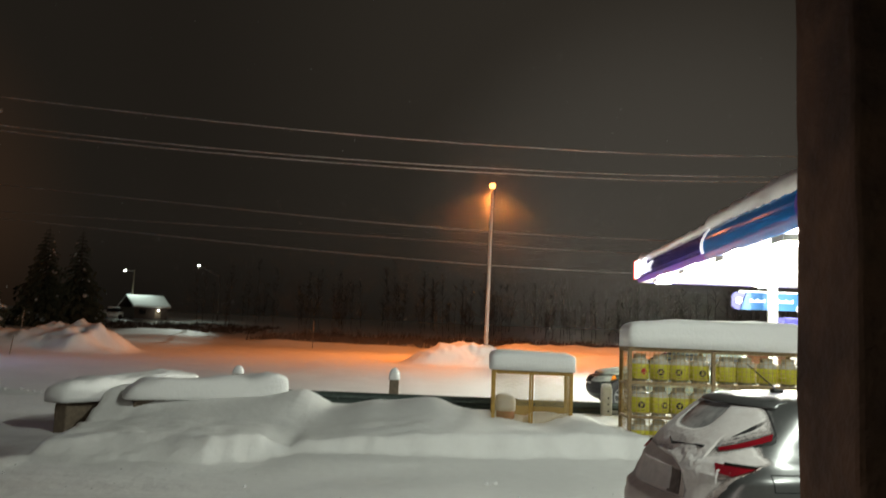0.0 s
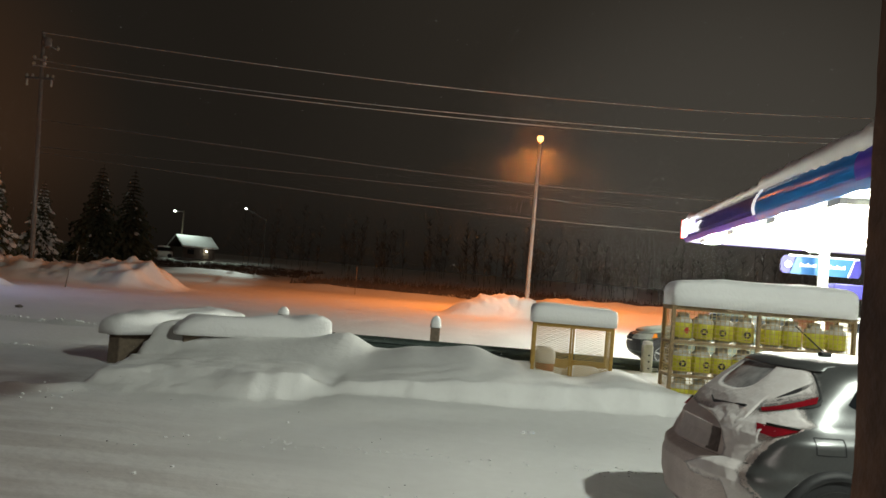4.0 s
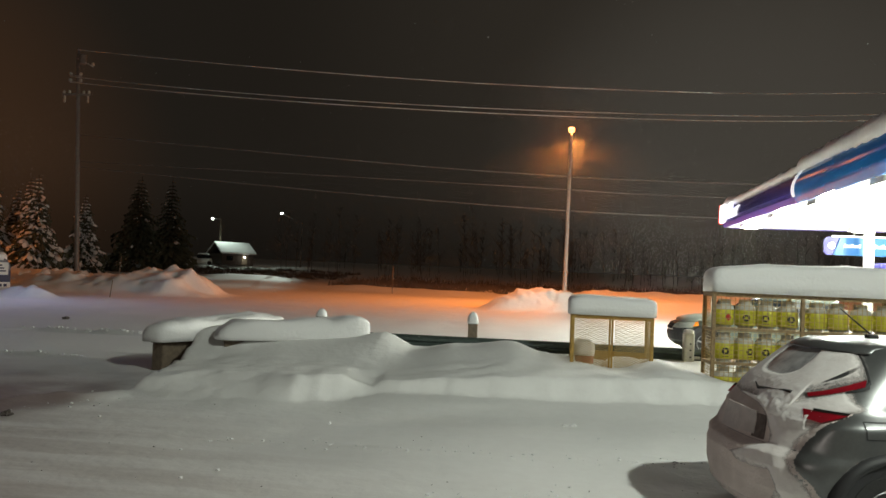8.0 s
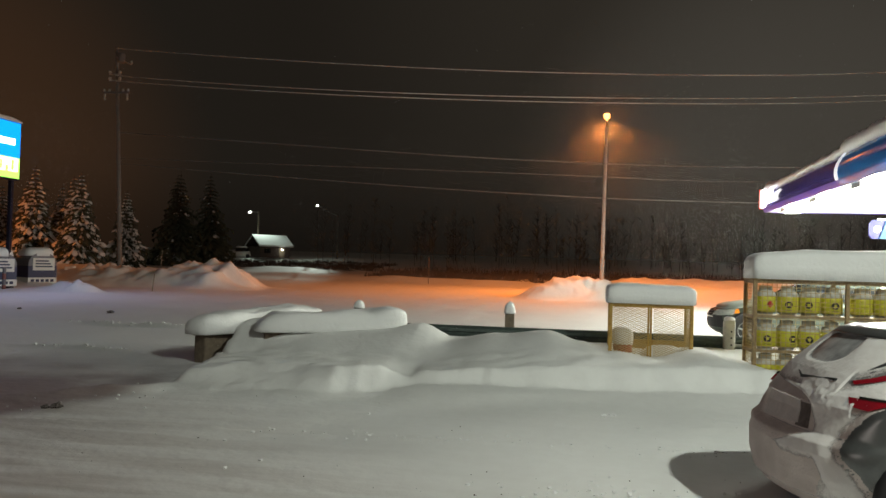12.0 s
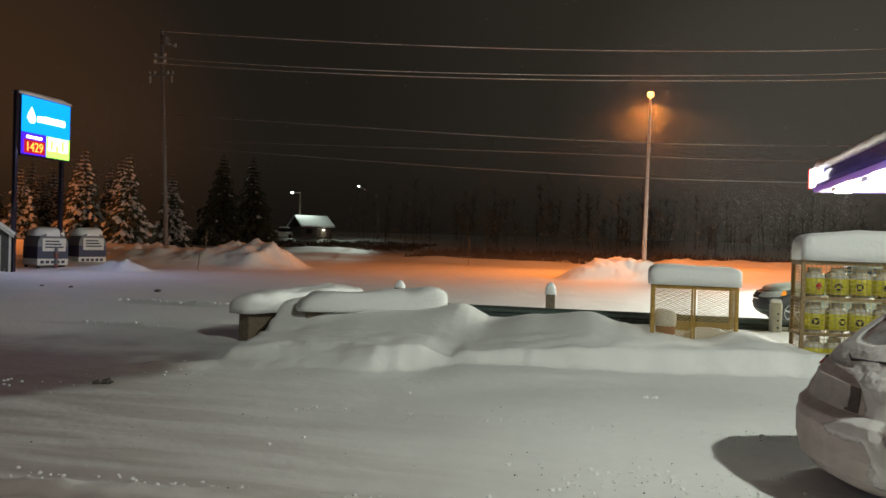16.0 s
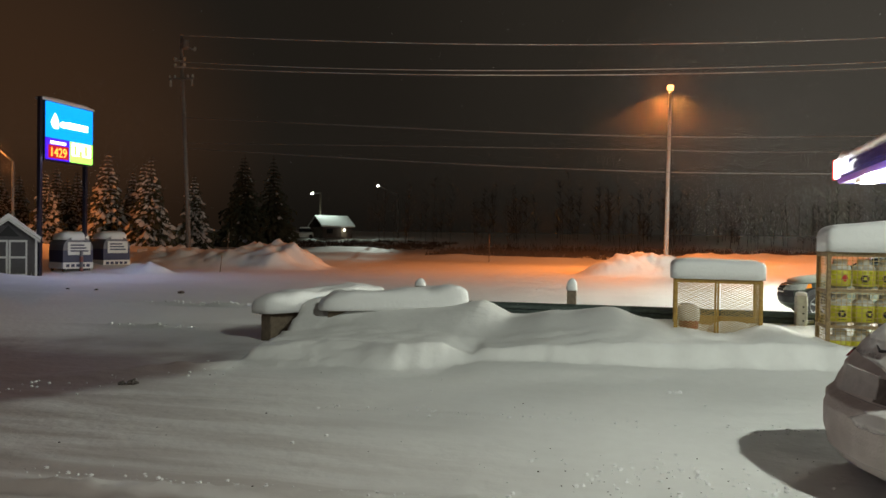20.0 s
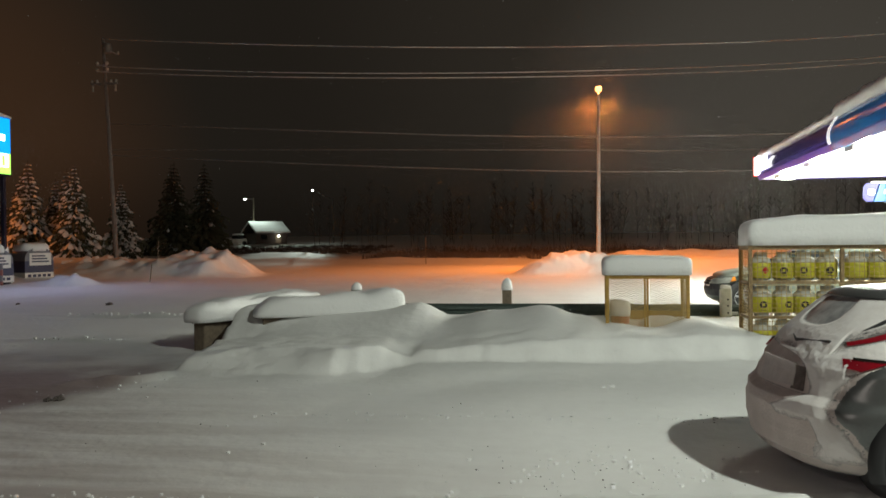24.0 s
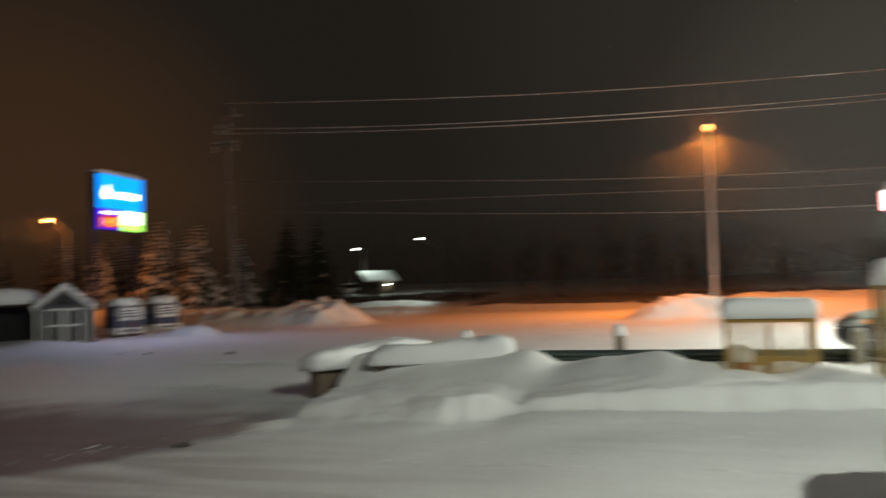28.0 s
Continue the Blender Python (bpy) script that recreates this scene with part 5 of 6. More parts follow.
# pale slab over the bonnet: frost, with the canopy's reflection put into its colour
part("bonnet", snow_slab(1.25, 1.66, 0.13, 0.006, 3, 3.2, 44, 10), BONNET, car2, "frosted bonnet, coloured pale for the canopy's reflection", smooth=True, m=pose(3.84, 0, 0.97, 0, 7.5, 0))
part("windscreen", suv.patch(((-0.78, 1.16), (0.78, 1.16), (0.62, 1.6), (-0.62, 1.6)), "nose", 0.004), GLASS_DARK, car2)
part("grille_surround", suv.patch(((-0.82, 0.60), (0.82, 0.60), (0.80, 0.90), (-0.80, 0.90)), "nose", 0.006, 14, 5), BLACK_TRIM, car2)
for k in range(4):
    part("grille_bar", suv.patch(((-0.42, 0.66 + k * 0.06), (0.42, 0.66 + k * 0.06), (0.42, 0.685 + k * 0.06), (-0.42, 0.685 + k * 0.06)), "nose", 0.016, 8, 1), CHROME, car2)
part("front_bumper", suv.patch(((-0.86, 0.40), (0.86, 0.40), (0.86, 0.60), (-0.86, 0.60)), "nose", 0.02, 14, 4), BLACK_TRIM, car2)


# ---- lamps, poles and wires ----
ob = thing("street_lamp", (LAMP_A[0], LAMP_A[1], 0), "tall grey steel street lamp glowing orange in a snow pile", "street lamp")
part("pole", tube((-0.10, 0, -0.2), (0, 0, LAMP_A[2] - 0.36), 0.15, 0.075, 14), GALV, ob)
part("neck", tube((0, 0.02, LAMP_A[2] - 0.40), (0, 0.24, LAMP_A[2] - 0.30), 0.05, 0.05, 10), GALV, ob)
part("lamp_head", lathe([(0.05, 0.09), (0.14, 0.07), (0.20, 0.02), (0.19, 0.0)], 18, m=Matrix.Translation((0, 0.2, LAMP_A[2] + 0.12))), GALV, ob)
lens = part("lens", lathe([(0.15, 0.10), (0.20, 0.03), (0.20, -0.10), (0.14, -0.19), (0.03, -0.23)], 18, m=Matrix.Translation((0, 0.2, LAMP_A[2] + 0.02))), SODIUM_LENS, ob, "glowing orange lens", smooth=True)
lens.visible_shadow = False
ob = thing("street_lamp", (LAMP_B[0], LAMP_B[1], 0), "steel street lamp glowing orange among the trees", "street lamp")
part("pole", tube((1.76, 0, -0.2), (1.76, 0, 6.9), 0.12, 0.07, 12), GALV, ob)
part("arm", tube((1.76, 0, 6.9), (0.25, 0, LAMP_B[2]), 0.05, 0.04, 8), GALV, ob)
part("lamp_head", block(-0.45, 0.35, -0.2, 0.2, LAMP_B[2] - 0.05, LAMP_B[2] + 0.12, 0.05), GALV, ob)
part("lens", lathe([(0.22, -0.055), (0.2, -0.15), (0.08, -0.22)], 16, m=Matrix.Translation((-0.05, 0, LAMP_B[2]))), SODIUM_LENS, ob, "glowing orange lens")

UP = (-27.68, 45.8)
pole = thing("utility_pole", (UP[0], UP[1], 0), "tall dark wooden utility pole with crossarm and insulators", "utility pole")
part("shaft", tube((0, 0, -0.2), (-0.76, 0, 15.2), 0.16, 0.10, 12), POLE_WOOD, pole)
part("crossarm", block(-1.55, 0.28, -0.20, -0.08, 12.18, 12.30, 0.01), POLE_WOOD, pole)
for x in (-1.47, -1.1, -0.15, 0.2):
    part("insulator", lathe([(0.03, 0), (0.09, 0.03), (0.06, 0.08), (0.09, 0.12), (0.03, 0.2)], 10, m=Matrix.Translation((x, -0.14, 12.302))), CONCRETE, pole)
for z in (13.0, 13.4):
    part("bracket", block(-1.15, -0.35, -0.16, -0.1, z, z + 0.06, 0.005), GALV, pole)
    for x in (-1.1, -0.42):
        part("insulator", lathe([(0.03, 0), (0.10, 0.04), (0.10, 0.16), (0.03, 0.2)], 10, m=Matrix.Translation((x, -0.13, z + 0.062))), CONCRETE, pole)
for x in (-1.42, 0.15):
    part("insulator", lathe([(0.02, 0), (0.07, -0.06), (0.05, -0.3), (0.08, -0.36), (0.03, -0.45)], 10, m=Matrix.Translation((x, -0.14, 12.178))), CONCRETE, pole)
part("bracket", tube((-0.70, -0.12, 14.55), (0.35, -0.12, 14.05), 0.035, n=6), GALV, pole)
part("insulator", lathe([(0.03, 0), (0.09, 0.04), (0.07, 0.2), (0.03, 0.24)], 10, m=Matrix.Translation((0.34, -0.12, 14.07))), CONCRETE, pole)
part("transformer", lathe([(0.2, 0), (0.24, 0.05), (0.24, 0.55), (0.2, 0.6)], 14, m=Matrix.Translation((-0.40, -0.05, 14.2))), POLE_WOOD, pole)


def wire(points, r, label, mat=None):
    """A hanging cable through a few places."""
    cu = bpy.data.curves.new("overhead_wire", "CURVE")
    cu.dimensions, cu.bevel_depth, cu.bevel_resolution = "3D", r, 1
    sp = cu.splines.new("NURBS")
    sp.points.add(len(points) - 1)
    for p, q in zip(sp.points, points):
        p.co = (*q, 1)
    sp.order_u, sp.use_endpoint_u = 4, True
    dg = bpy.data.objects.new("wire_shape", cu)
    me = dg.to_mesh().copy()
    dg.to_mesh_clear()
    bpy.data.objects.remove(dg)
    me.name = "overhead_wire"
    me.materials.append(mat or CABLE)
    tagged(new("overhead_wire", me), label, "cable", "overhead wires")


WK = 0.88


def hang_wire(pts, r, label, mat=None):
    """The same sightlines, on the nearer span."""
    wire([(x * WK, y * WK, 2 + (z - 2) * WK) for x, y, z in pts], r, label, mat)


def span(za, z0, z1, z2, z3, r=0.026):
    """A wire from the pole across the yard's far side."""
    hang_wire([(-32.3, 51.9, za), (-21.4, 50.4, z0), (-5.7, 50, z1), (8.8, 50, z2), (21.3, 50, z3), (60, 50, z3 + 2.2)], r * 0.85, "snow-dusted overhead wire from the utility pole")


span(16.9, 15.62, 14.48, 14.14, 14.01)
span(14.9, 13.66, 12.83, 12.64, 12.68)
span(14.5, 13.35, 12.53, 12.30, 12.33)
hang_wire([(-31.9, 51.9, 10.7), (-13.4, 50, 9.3), (-5.8, 50, 8.8), (4, 50, 8.45), (11.5, 50, 8.25), (60, 50, 8.6)], 0.026, "slack overhead cable above the road", CABLE_DARK)
hang_wire([(-31.75, 51.9, 8.4), (-11.9, 50, 6.9), (0, 50, 6.35), (11.4, 50, 5.93), (60, 50, 6.3)], 0.024, "low overhead cable above the road", CABLE_DARK)
hang_wire([(-31.75, 51.9, 8.8), (0, 50, 7.75), (3.7, 50, 7.62), (11.45, 50, 7.29), (60, 50, 7.6)], 0.019, "thin overhead cable above the road", CABLE_DARK)


# ---- price sign ----
SL, SR = Vector((-25.2, 29.65)), Vector((-25.25, 32.9))
sd = SR - SL
sw = sd.length
sign = thing("price_sign", (SL.x, SL.y, 0), "lit blue roadside price sign on two dark posts", "sign", rz=math.degrees(math.atan2(sd.y, sd.x)))
for x in (-0.28, sw - 0.32):
    part("post", block(x - 0.085, x + 0.085, 0.06 if x > 0 else -0.06, 0.24 if x > 0 else 0.11, -0.3, 8.02 if x < 0 else 5.198, 0.015), BLACK_STEEL, sign)
part("case", block(-0.02, sw + 0.03, 0.0, 0.30, 5.20, 7.94, 0.02), BLACK_STEEL, sign)
part("brand_panel", block(0.02, sw - 0.01, -0.03, -0.002, 6.270, 7.890, 0.01), SIGN_BLUE, sign, "glowing sky-blue panel")
part("price_panel", block(0.02, sw * 0.5 - 0.01, -0.03, -0.002, 5.280, 6.252, 0.01), SIGN_INDIGO, sign, "glowing indigo price panel")
part("price_panel", block(sw * 0.5 + 0.01, sw - 0.01, -0.03, -0.002, 5.280, 6.252, 0.01), SIGN_GREEN, sign, "glowing yellow-green price panel")
part("drop_mark", prism([(0.42, 6.82), (0.56, 6.70), (0.76, 6.72), (0.86, 6.88), (0.78, 7.12), (0.60, 7.42), (0.42, 7.14), (0.34, 6.96)], -0.06, -0.032), WHITE_GLOW, sign)
for i, (x, w) in enumerate(((0.98, 0.34), (1.36, 0.34), (1.74, 0.34), (2.12, 0.34), (2.5, 0.34))):
    part("letter_bar", block(x, x + w, -0.06, -0.032, 6.82, 7.11 if i else 7.07, 0.03), WHITE_GLOW, sign)
part("print_bar", block(0.3, sw * 0.5 - 0.3, -0.05, -0.032, 6.01, 6.13, 0.01), WHITE_GLOW, sign)
for a, b, z0, z1 in ((0.35, 0.52, 5.42, 5.9), (0.7, 0.92, 5.38, 5.68), (1.1, 1.3, 5.42, 5.95)):
    part("print_bar", block(sw * 0.5 + a - 0.1, sw * 0.5 + b - 0.1, -0.06, -0.046, z0 + 0.22, z1 + 0.18, 0.01), SIGN_GREEN, sign)
part("digit_panel", block(0.16, sw * 0.5 - 0.10, -0.045, -0.031, 5.34, 5.95, 0.01), SIGN_RED, sign, "dark red digit display")
part("price_window", block(sw * 0.5 + 0.12, sw - 0.16, -0.045, -0.031, 5.60, 6.20, 0.01), WHITE_GLOW, sign, "white glowing price window")
fc = bpy.data.curves.new("price_digits", "FONT")
fc.body, fc.size, fc.extrude, fc.align_x = "1429", 0.60, 0.012, "CENTER"
tmp = bpy.data.objects.new("digits_shape", fc)
me = tmp.to_mesh().copy()
tmp.to_mesh_clear()
bpy.data.objects.remove(tmp)
me.materials.append(SIGN_DIGIT)
dg = new("price_digits", me)
dg.parent, dg.matrix_basis = sign, pose(sw * 0.25, -0.05, 5.43, 90, 0, 0) @ Matrix.Diagonal((0.95, 1, 1, 1))
dg["label"] = "red glowing price digits 1429"
bol = thing("bollard", (SR.x - 0.1, SR.y - 0.6, 0.0), "short faded red and white striped bollard by the sign", "bollard")
for k in range(4):
    part("band", tube((0, 0, 0.0 + k * 0.27), (0, 0, (k + 1) * 0.27 - 0.002), 0.08, n=12), (FADED_RED, BIN_GREY)[k % 2], bol)
part("snow_ridge", snow_slab(sw + 0.5, 0.5, 0.16, 0.02, 4, 5, 30, 8), SNOW_CAP, sign, "snow along the top", smooth=True, m=pose(sw / 2 - 0.1, 0.12, 7.93))


# ---- garden sheds and bins by the sign ----
def shed(place, w, d, wall, rise, rz, label):
    ob = thing("garden_shed", place, label, "shed", "garden sheds", rz=rz)
    nb = max(6, round(w / 0.19))
    for i in range(nb):
        x0, x1 = -w / 2 + i * w / nb, -w / 2 + (i + 1) * w / nb - 0.012
        xm = (x0 + x1) / 2
        part("board", block(x0, x1, -0.02, 0.02, 0, wall + rise * (1 - abs(xm) / (w / 2)) - 0.05), GREY_SIDING, ob)
    part("back_wall", prism([(-w / 2, 0), (w / 2, 0), (w / 2, wall), (0, wall + rise), (-w / 2, wall)], d - 0.03, d), GREY_SIDING, ob)
    for s in (-1, 1):
        part("side_wall", block(s * w / 2 - 0.02, s * w / 2 + 0.02, 0.022, d - 0.032, 0, wall), GREY_SIDING, ob)
        part("roof_slope", prism([(0, wall + rise + 0.02), (s * (w / 2 + 0.16), wall - 0.10), (s * (w / 2 + 0.16), wall - 0.04), (0, wall + rise + 0.08)], -0.2, d + 0.15), DARK_BOARD, ob)
        part("roof_snow", prism([(0, wall + rise + 0.082), (s * (w / 2 + 0.16), wall - 0.035), (s * (w / 2 + 0.18), wall + 0.08), (s * w / 4, wall + rise / 2 + 0.24), (0, wall + rise + 0.30)], -0.23, d + 0.18), SNOW_CAP, ob, "snow on the roof slope")
        part("corner_trim", block(s * w / 2 - 0.06, s * w / 2 + 0.03, -0.04, -0.022, 0, wall - 0.02), WHITE_TRIM, ob)
        part("barge_board", prism([(0, wall + rise - 0.02), (s * (w / 2 + 0.14), wall - 0.16), (s * (w / 2 + 0.14), wall - 0.04), (0, wall + rise + 0.08)], -0.225, -0.202), WHITE_TRIM, ob)
        door = part("door", block(min(0.01 * s, 0.72 * s), max(0.01 * s, 0.72 * s), -0.04, -0.021, 0.05, wall - 0.05), GREY_SIDING, ob)
        for xa, xb in ((0.015, 0.09), (0.65, 0.72)):
            part("door_trim", block(min(xa * s, xb * s), max(xa * s, xb * s), -0.058, -0.041, 0.05, wall - 0.05), WHITE_TRIM, door)
        for za in (0.05, (wall - 0.1) * 0.52, wall - 0.14):
            part("door_trim", block(min(0.09 * s, 0.65 * s), max(0.09 * s, 0.65 * s), -0.056, -0.041, za, za + 0.09), WHITE_TRIM, door)
    part("gable_vent", prism([(-0.42, wall + 0.1), (0.42, wall + 0.1), (0, wall + rise * 0.72)], -0.045, -0.021), BLACK_TRIM, ob)
    return ob


shed((-25.6, 28.0, 0), 2.15, 3.0, 1.66, 0.80, 40, "small grey gabled garden shed with white trim and snow")
lean = thing("lean_to_shed", (-28.1, 26.5, 0), "low dark open shed with a snowy roof beside the garden shed", "shed", rz=40)
for x in (-2.2, 0.0, 1.7):
    part("post", block(x - 0.06, x + 0.06, -0.06, 0.06, -0.1, 1.72), GREY_SIDING, lean)
part("back_wall", block(-2.3, 1.75, 1.9, 1.96, -0.1, 1.9), GREY_SIDING, lean)
part("roof", prism([(-2.4, 1.75), (1.85, 1.75), (1.85, 1.85), (-2.4, 1.85)], -0.3, 2.1), DARK_BOARD, lean)
part("roof_snow", snow_slab(4.35, 2.5, 0.72, 0.04, 13, 5, 40, 10), SNOW_CAP, lean, "thick snow on the roof", smooth=True, m=pose(-0.27, 0.9, 1.84))


def bin_kind():
    ob = thing("collection_bin", (0, 0, 0), "domed grey and navy collection bin with printed panels and snow", "bin", "collection bins")
    w, d = 1.45, 1.35
    prof = [(-w / 2, 0.12)] + [(w / 2 * math.cos(math.pi - k * math.pi / 14), 1.15 + 0.55 * math.sin(k * math.pi / 14)) for k in range(15)] + [(w / 2, 0.12)]
    part("shell", prism(prof, 0, d), BIN_GREY, ob)
    part("navy_band", block(-w / 2 - 0.01, w / 2 + 0.01, -0.012, d + 0.01, 0.45, 1.02), BIN_NAVY, ob)
    part("lower_band", block(-w / 2 - 0.014, w / 2 + 0.014, -0.016, d + 0.014, 0.14, 0.44), WHITE_TRIM, ob)
    part("notice", block(-0.52, 0.60, -0.04, -0.017, 0.80, 1.42, 0.01), WHITE_TRIM, ob)
    for k in range(3):
        part("print_bar", block(-0.40, 0.48 - 0.1 * k, -0.048, -0.041, 0.96 + k * 0.14, 1.03 + k * 0.14), BIN_NAVY, ob)
    for k in range(5):
        part("print_bar", block(-0.6 + k * 0.25, -0.43 + k * 0.25, -0.026, -0.017, 0.22, 0.36), BIN_NAVY, ob)
    for x in (-0.6, 0.6):
        for y in (0.15, 1.3):
            part("foot", block(x - 0.06, x + 0.06, y - 0.06, y + 0.06, -0.05, 0.119), BLACK_TRIM, ob)
    part("snow_cap", snow_slab(1.5, 1.4, 0.42, 0.03, 21, 3.0, 30, 10), SNOW_CAP, ob, "snow on the dome", smooth=True, m=pose(0, d / 2, 1.52))
    return ob


b1 = bin_kind()
b1.matrix_basis = pose(-25.45, 32.2, 0.08, 0, 0, 66)
copy_thing(b1, pose(-25.5, 35.2, 0.12, 0, 0, 66))


# ---- far house with lit yard ----
hz = ground_height(-43.5, 114)
house = thing("far_house", (-42.3, 112.2, hz + 0.55), "small dark far house with a floodlit snowy roof", "house", rz=44)
part("wall", block(-2.5, 2.5, 0, 5.0, -0.4, 1.3), DARK_BOARD, house)
part("roof", prism([(-0.4, 1.18), (2.5, 2.75), (5.4, 1.18), (5.4, 1.30), (2.5, 2.90), (-0.4, 1.30)], -2.75, 2.75, m=Matrix.Rotation(radians(90), 4, "Z")), DARK_BOARD, house)
part("roof_snow", prism([(-0.45, 1.302), (2.5, 2.902), (5.45, 1.302), (5.45, 1.52), (2.5, 3.15), (-0.45, 1.52)], -2.8, 2.8, m=Matrix.Rotation(radians(90), 4, "Z")), SNOW_CAP, house, "snow over both roof slopes")
part("window", block(-1.8, -0.8, -0.05, -0.002, 0.3, 1.0), GLASS_DARK, house)
part("door", block(0.6, 1.5, -0.05, -0.002, -0.3, 1.15), TIMBER, house)
part("wall_lamp", lathe([(0.05, -0.05), (0.14, 0), (0.05, 0.1)], 10, m=Matrix.Translation((0.9, -0.50, 0.85))), FLOOD_LENS, house, "bright lamp by the door")
for x, y, top, ax, lab in ((-46.4, 115.2, 8.75, -1.4, "low"), (-34.5, 118.8, 8.6, -3.4, "high")):
    ob = thing("yard_light_pole", (x, y, ground_height(x, y)), "wooden pole with a bright yard light", "lamp post", "yard lights")
    g = ground_height(x, y)
    part("pole", tube((0, 0, -0.3), (0, 0, top - g + 0.2), 0.16, 0.1, 8), POLE_WOOD if lab == "high" else TIMBER, ob)
    end_z = (8.75 if lab == "low" else 10.2) - g
    part("arm", tube((0, 0, top - g), (ax, 0, end_z), 0.05, n=6), GALV, ob)
    part("lamp_head", lathe([(0.06, 0.12), (0.16, 0.04), (0.17, -0.04), (0.07, -0.12)], 12, m=Matrix.Translation((ax, 0, end_z))), FLOOD_LENS, ob, "glowing yard lamp")
pk = thing("far_parked_car", (-48.3, 113.4, ground_height(-48.3, 113.4)), "pale snow-covered car parked by the far house", "car", rz=15)
part("body", snow_slab(3.6, 1.7, 0.85, 0.02, 31, 4, 36, 8), WHITE_TRIM, pk, smooth=True, m=pose(0, 0, 0.25))
part("cabin", snow_slab(2.0, 1.5, 0.6, 0.02, 32, 4, 30, 8), GLASS_DARK, pk, smooth=True, m=pose(0.1, 0, 1.0))
part("roof_snow", snow_slab(1.8, 1.4, 0.25, 0.02, 33, 4, 30, 8), SNOW_CAP, pk, smooth=True, m=pose(0.1, 0, 1.56))
for x in (-1.1, 1.1):
    for y in (-0.75, 0.75):
        part("wheel", tube((x, y - 0.1, 0.32), (x, y + 0.1, 0.32), 0.32, n=16), RUBBER, pk)


# ---- spruces ----
def spruce_mesh(h, seed, whorls, snowy):
    """Trunk, drooping needle sprays and the snow that lies on them, as three sets of faces."""
    rnd = random.Random(seed)
    trunk = tube((0, 0, -0.3), (0, 0, h), h * 0.016, 0.02, 8)
    nv, nf, sv, sf = [], [], [], []
    for k in range(whorls):
        f = k / whorls
        z = h * (0.06 + 0.93 * f)
        reach = h * 0.30 * (1 - f) ** 0.85 * rnd.uniform(0.75, 1.1) + 0.1
        count = max(6, int(20 * (1 - f) + 7))
        for i in range(count):
            a = 2 * math.pi * (i + rnd.random()) / count
            L = reach * rnd.uniform(0.6, 1.12)
            if rnd.random() < 0.08:
                continue
            d = Vector((math.cos(a), math.sin(a), 0))
            q = Vector((-d.y, d.x, 0))
            droop = rnd.uniform(0.25, 0.55)
            prev = None
            for s in range(4):
                t = s / 3
                p = d * (L * t) + Vector((0, 0, z - droop * L * t * t + 0.1 * L * t))
                w = L * 0.13 * math.sin(0.35 + t * 2.5) * rnd.uniform(0.7, 1.3)
                n0 = len(nv)
                nv += [tuple(p + q * w - Vector((0, 0, w * 0.5))), tuple(p + Vector((0, 0, 0.02))), tuple(p - q * w - Vector((0, 0, w * 0.5)))]
                # hanging twigs
                for sg in (1, -1):
                    m0 = len(nv)
                    e = p + q * (w * sg * rnd.uniform(0.5, 1.1))
                    nv += [tuple(e + d * 0.06 * L), tuple(e - d * 0.08 * L), tuple(e + d * rnd.uniform(-0.05, 0.1) * L - Vector((0, 0, L * rnd.uniform(0.10, 0.26))))]
                    nf.append((m0, m0 + 1, m0 + 2))
                if prev is not None:
                    nf += [(prev, prev + 1, n0 + 1, n0), (prev + 1, prev + 2, n0 + 2, n0 + 1)]
                prev = n0
            for _ in range(sum(rnd.random() < snowy for _ in range(2))):
                t0 = rnd.uniform(0.2, 0.8)
                t1 = t0 + rnd.uniform(0.15, 0.38)
                w = L * rnd.uniform(0.09, 0.20)
                n0 = len(sv)
                for t in (t0, (t0 + t1) / 2, t1):
                    p = d * (L * t) + Vector((0, 0, z - droop * L * t * t + 0.1 * L * t + 0.05))
                    ww = w * (1.0 if t == (t0 + t1) / 2 else 0.55)
                    sv += [tuple(p + q * ww - Vector((0, 0, ww * 0.55))), tuple(p + Vector((0, 0, 0.05 + ww * 0.35))), tuple(p - q * ww - Vector((0, 0, ww * 0.55)))]
                sf += [(n0, n0 + 1, n0 + 4, n0 + 3), (n0 + 1, n0 + 2, n0 + 5, n0 + 4), (n0 + 3, n0 + 4, n0 + 7, n0 + 6), (n0 + 4, n0 + 5, n0 + 8, n0 + 7)]
    return trunk, (nv, nf), (sv, sf)


def raw(name, data, mat, parent=None, label=""):
    me = bpy.data.meshes.new(name)
    me.from_pydata(data[0], [], data[1])
    me.materials.append(mat)
    ob = new(name, me)
    if parent:
        ob.parent = parent
    if label:
        ob["label"] = label
    return ob


trees = []
for k, h in enumerate((8.2, 8.8, 7.2)):
    ob = thing("spruce_tree", (0, 0, 0), "snow-laden spruce tree lit by the orange lamp", "tree", "spruces by the sign")
    t, n, s = spruce_mesh(h, 40 + k, 24, 0.62)
    part("trunk", t, BARK, ob)
    raw("crown", n, NEEDLES, ob)["kind"] = "stuff"
    raw("branch_snow", s, SNOW_CAP, ob, "snow lying on the branches")["kind"] = "stuff"
    trees.append(ob)
rnd = random.Random(5)
DARK_SPRUCES = [(-44.0, 85, 2), (-41.2, 87, 0), (-47.0, 90, 2)]
SPOTS = [(-37.4, 56), (-41.8, 56.5), (-48.3, 57), (-45.0, 60), (-42.8, 63), (-51, 63), (-46, 66), (-55.5, 67), (-60, 64), (-64, 69), (-57, 72), (-50.5, 72), (-43, 72), (-68, 76), (-72, 70)]
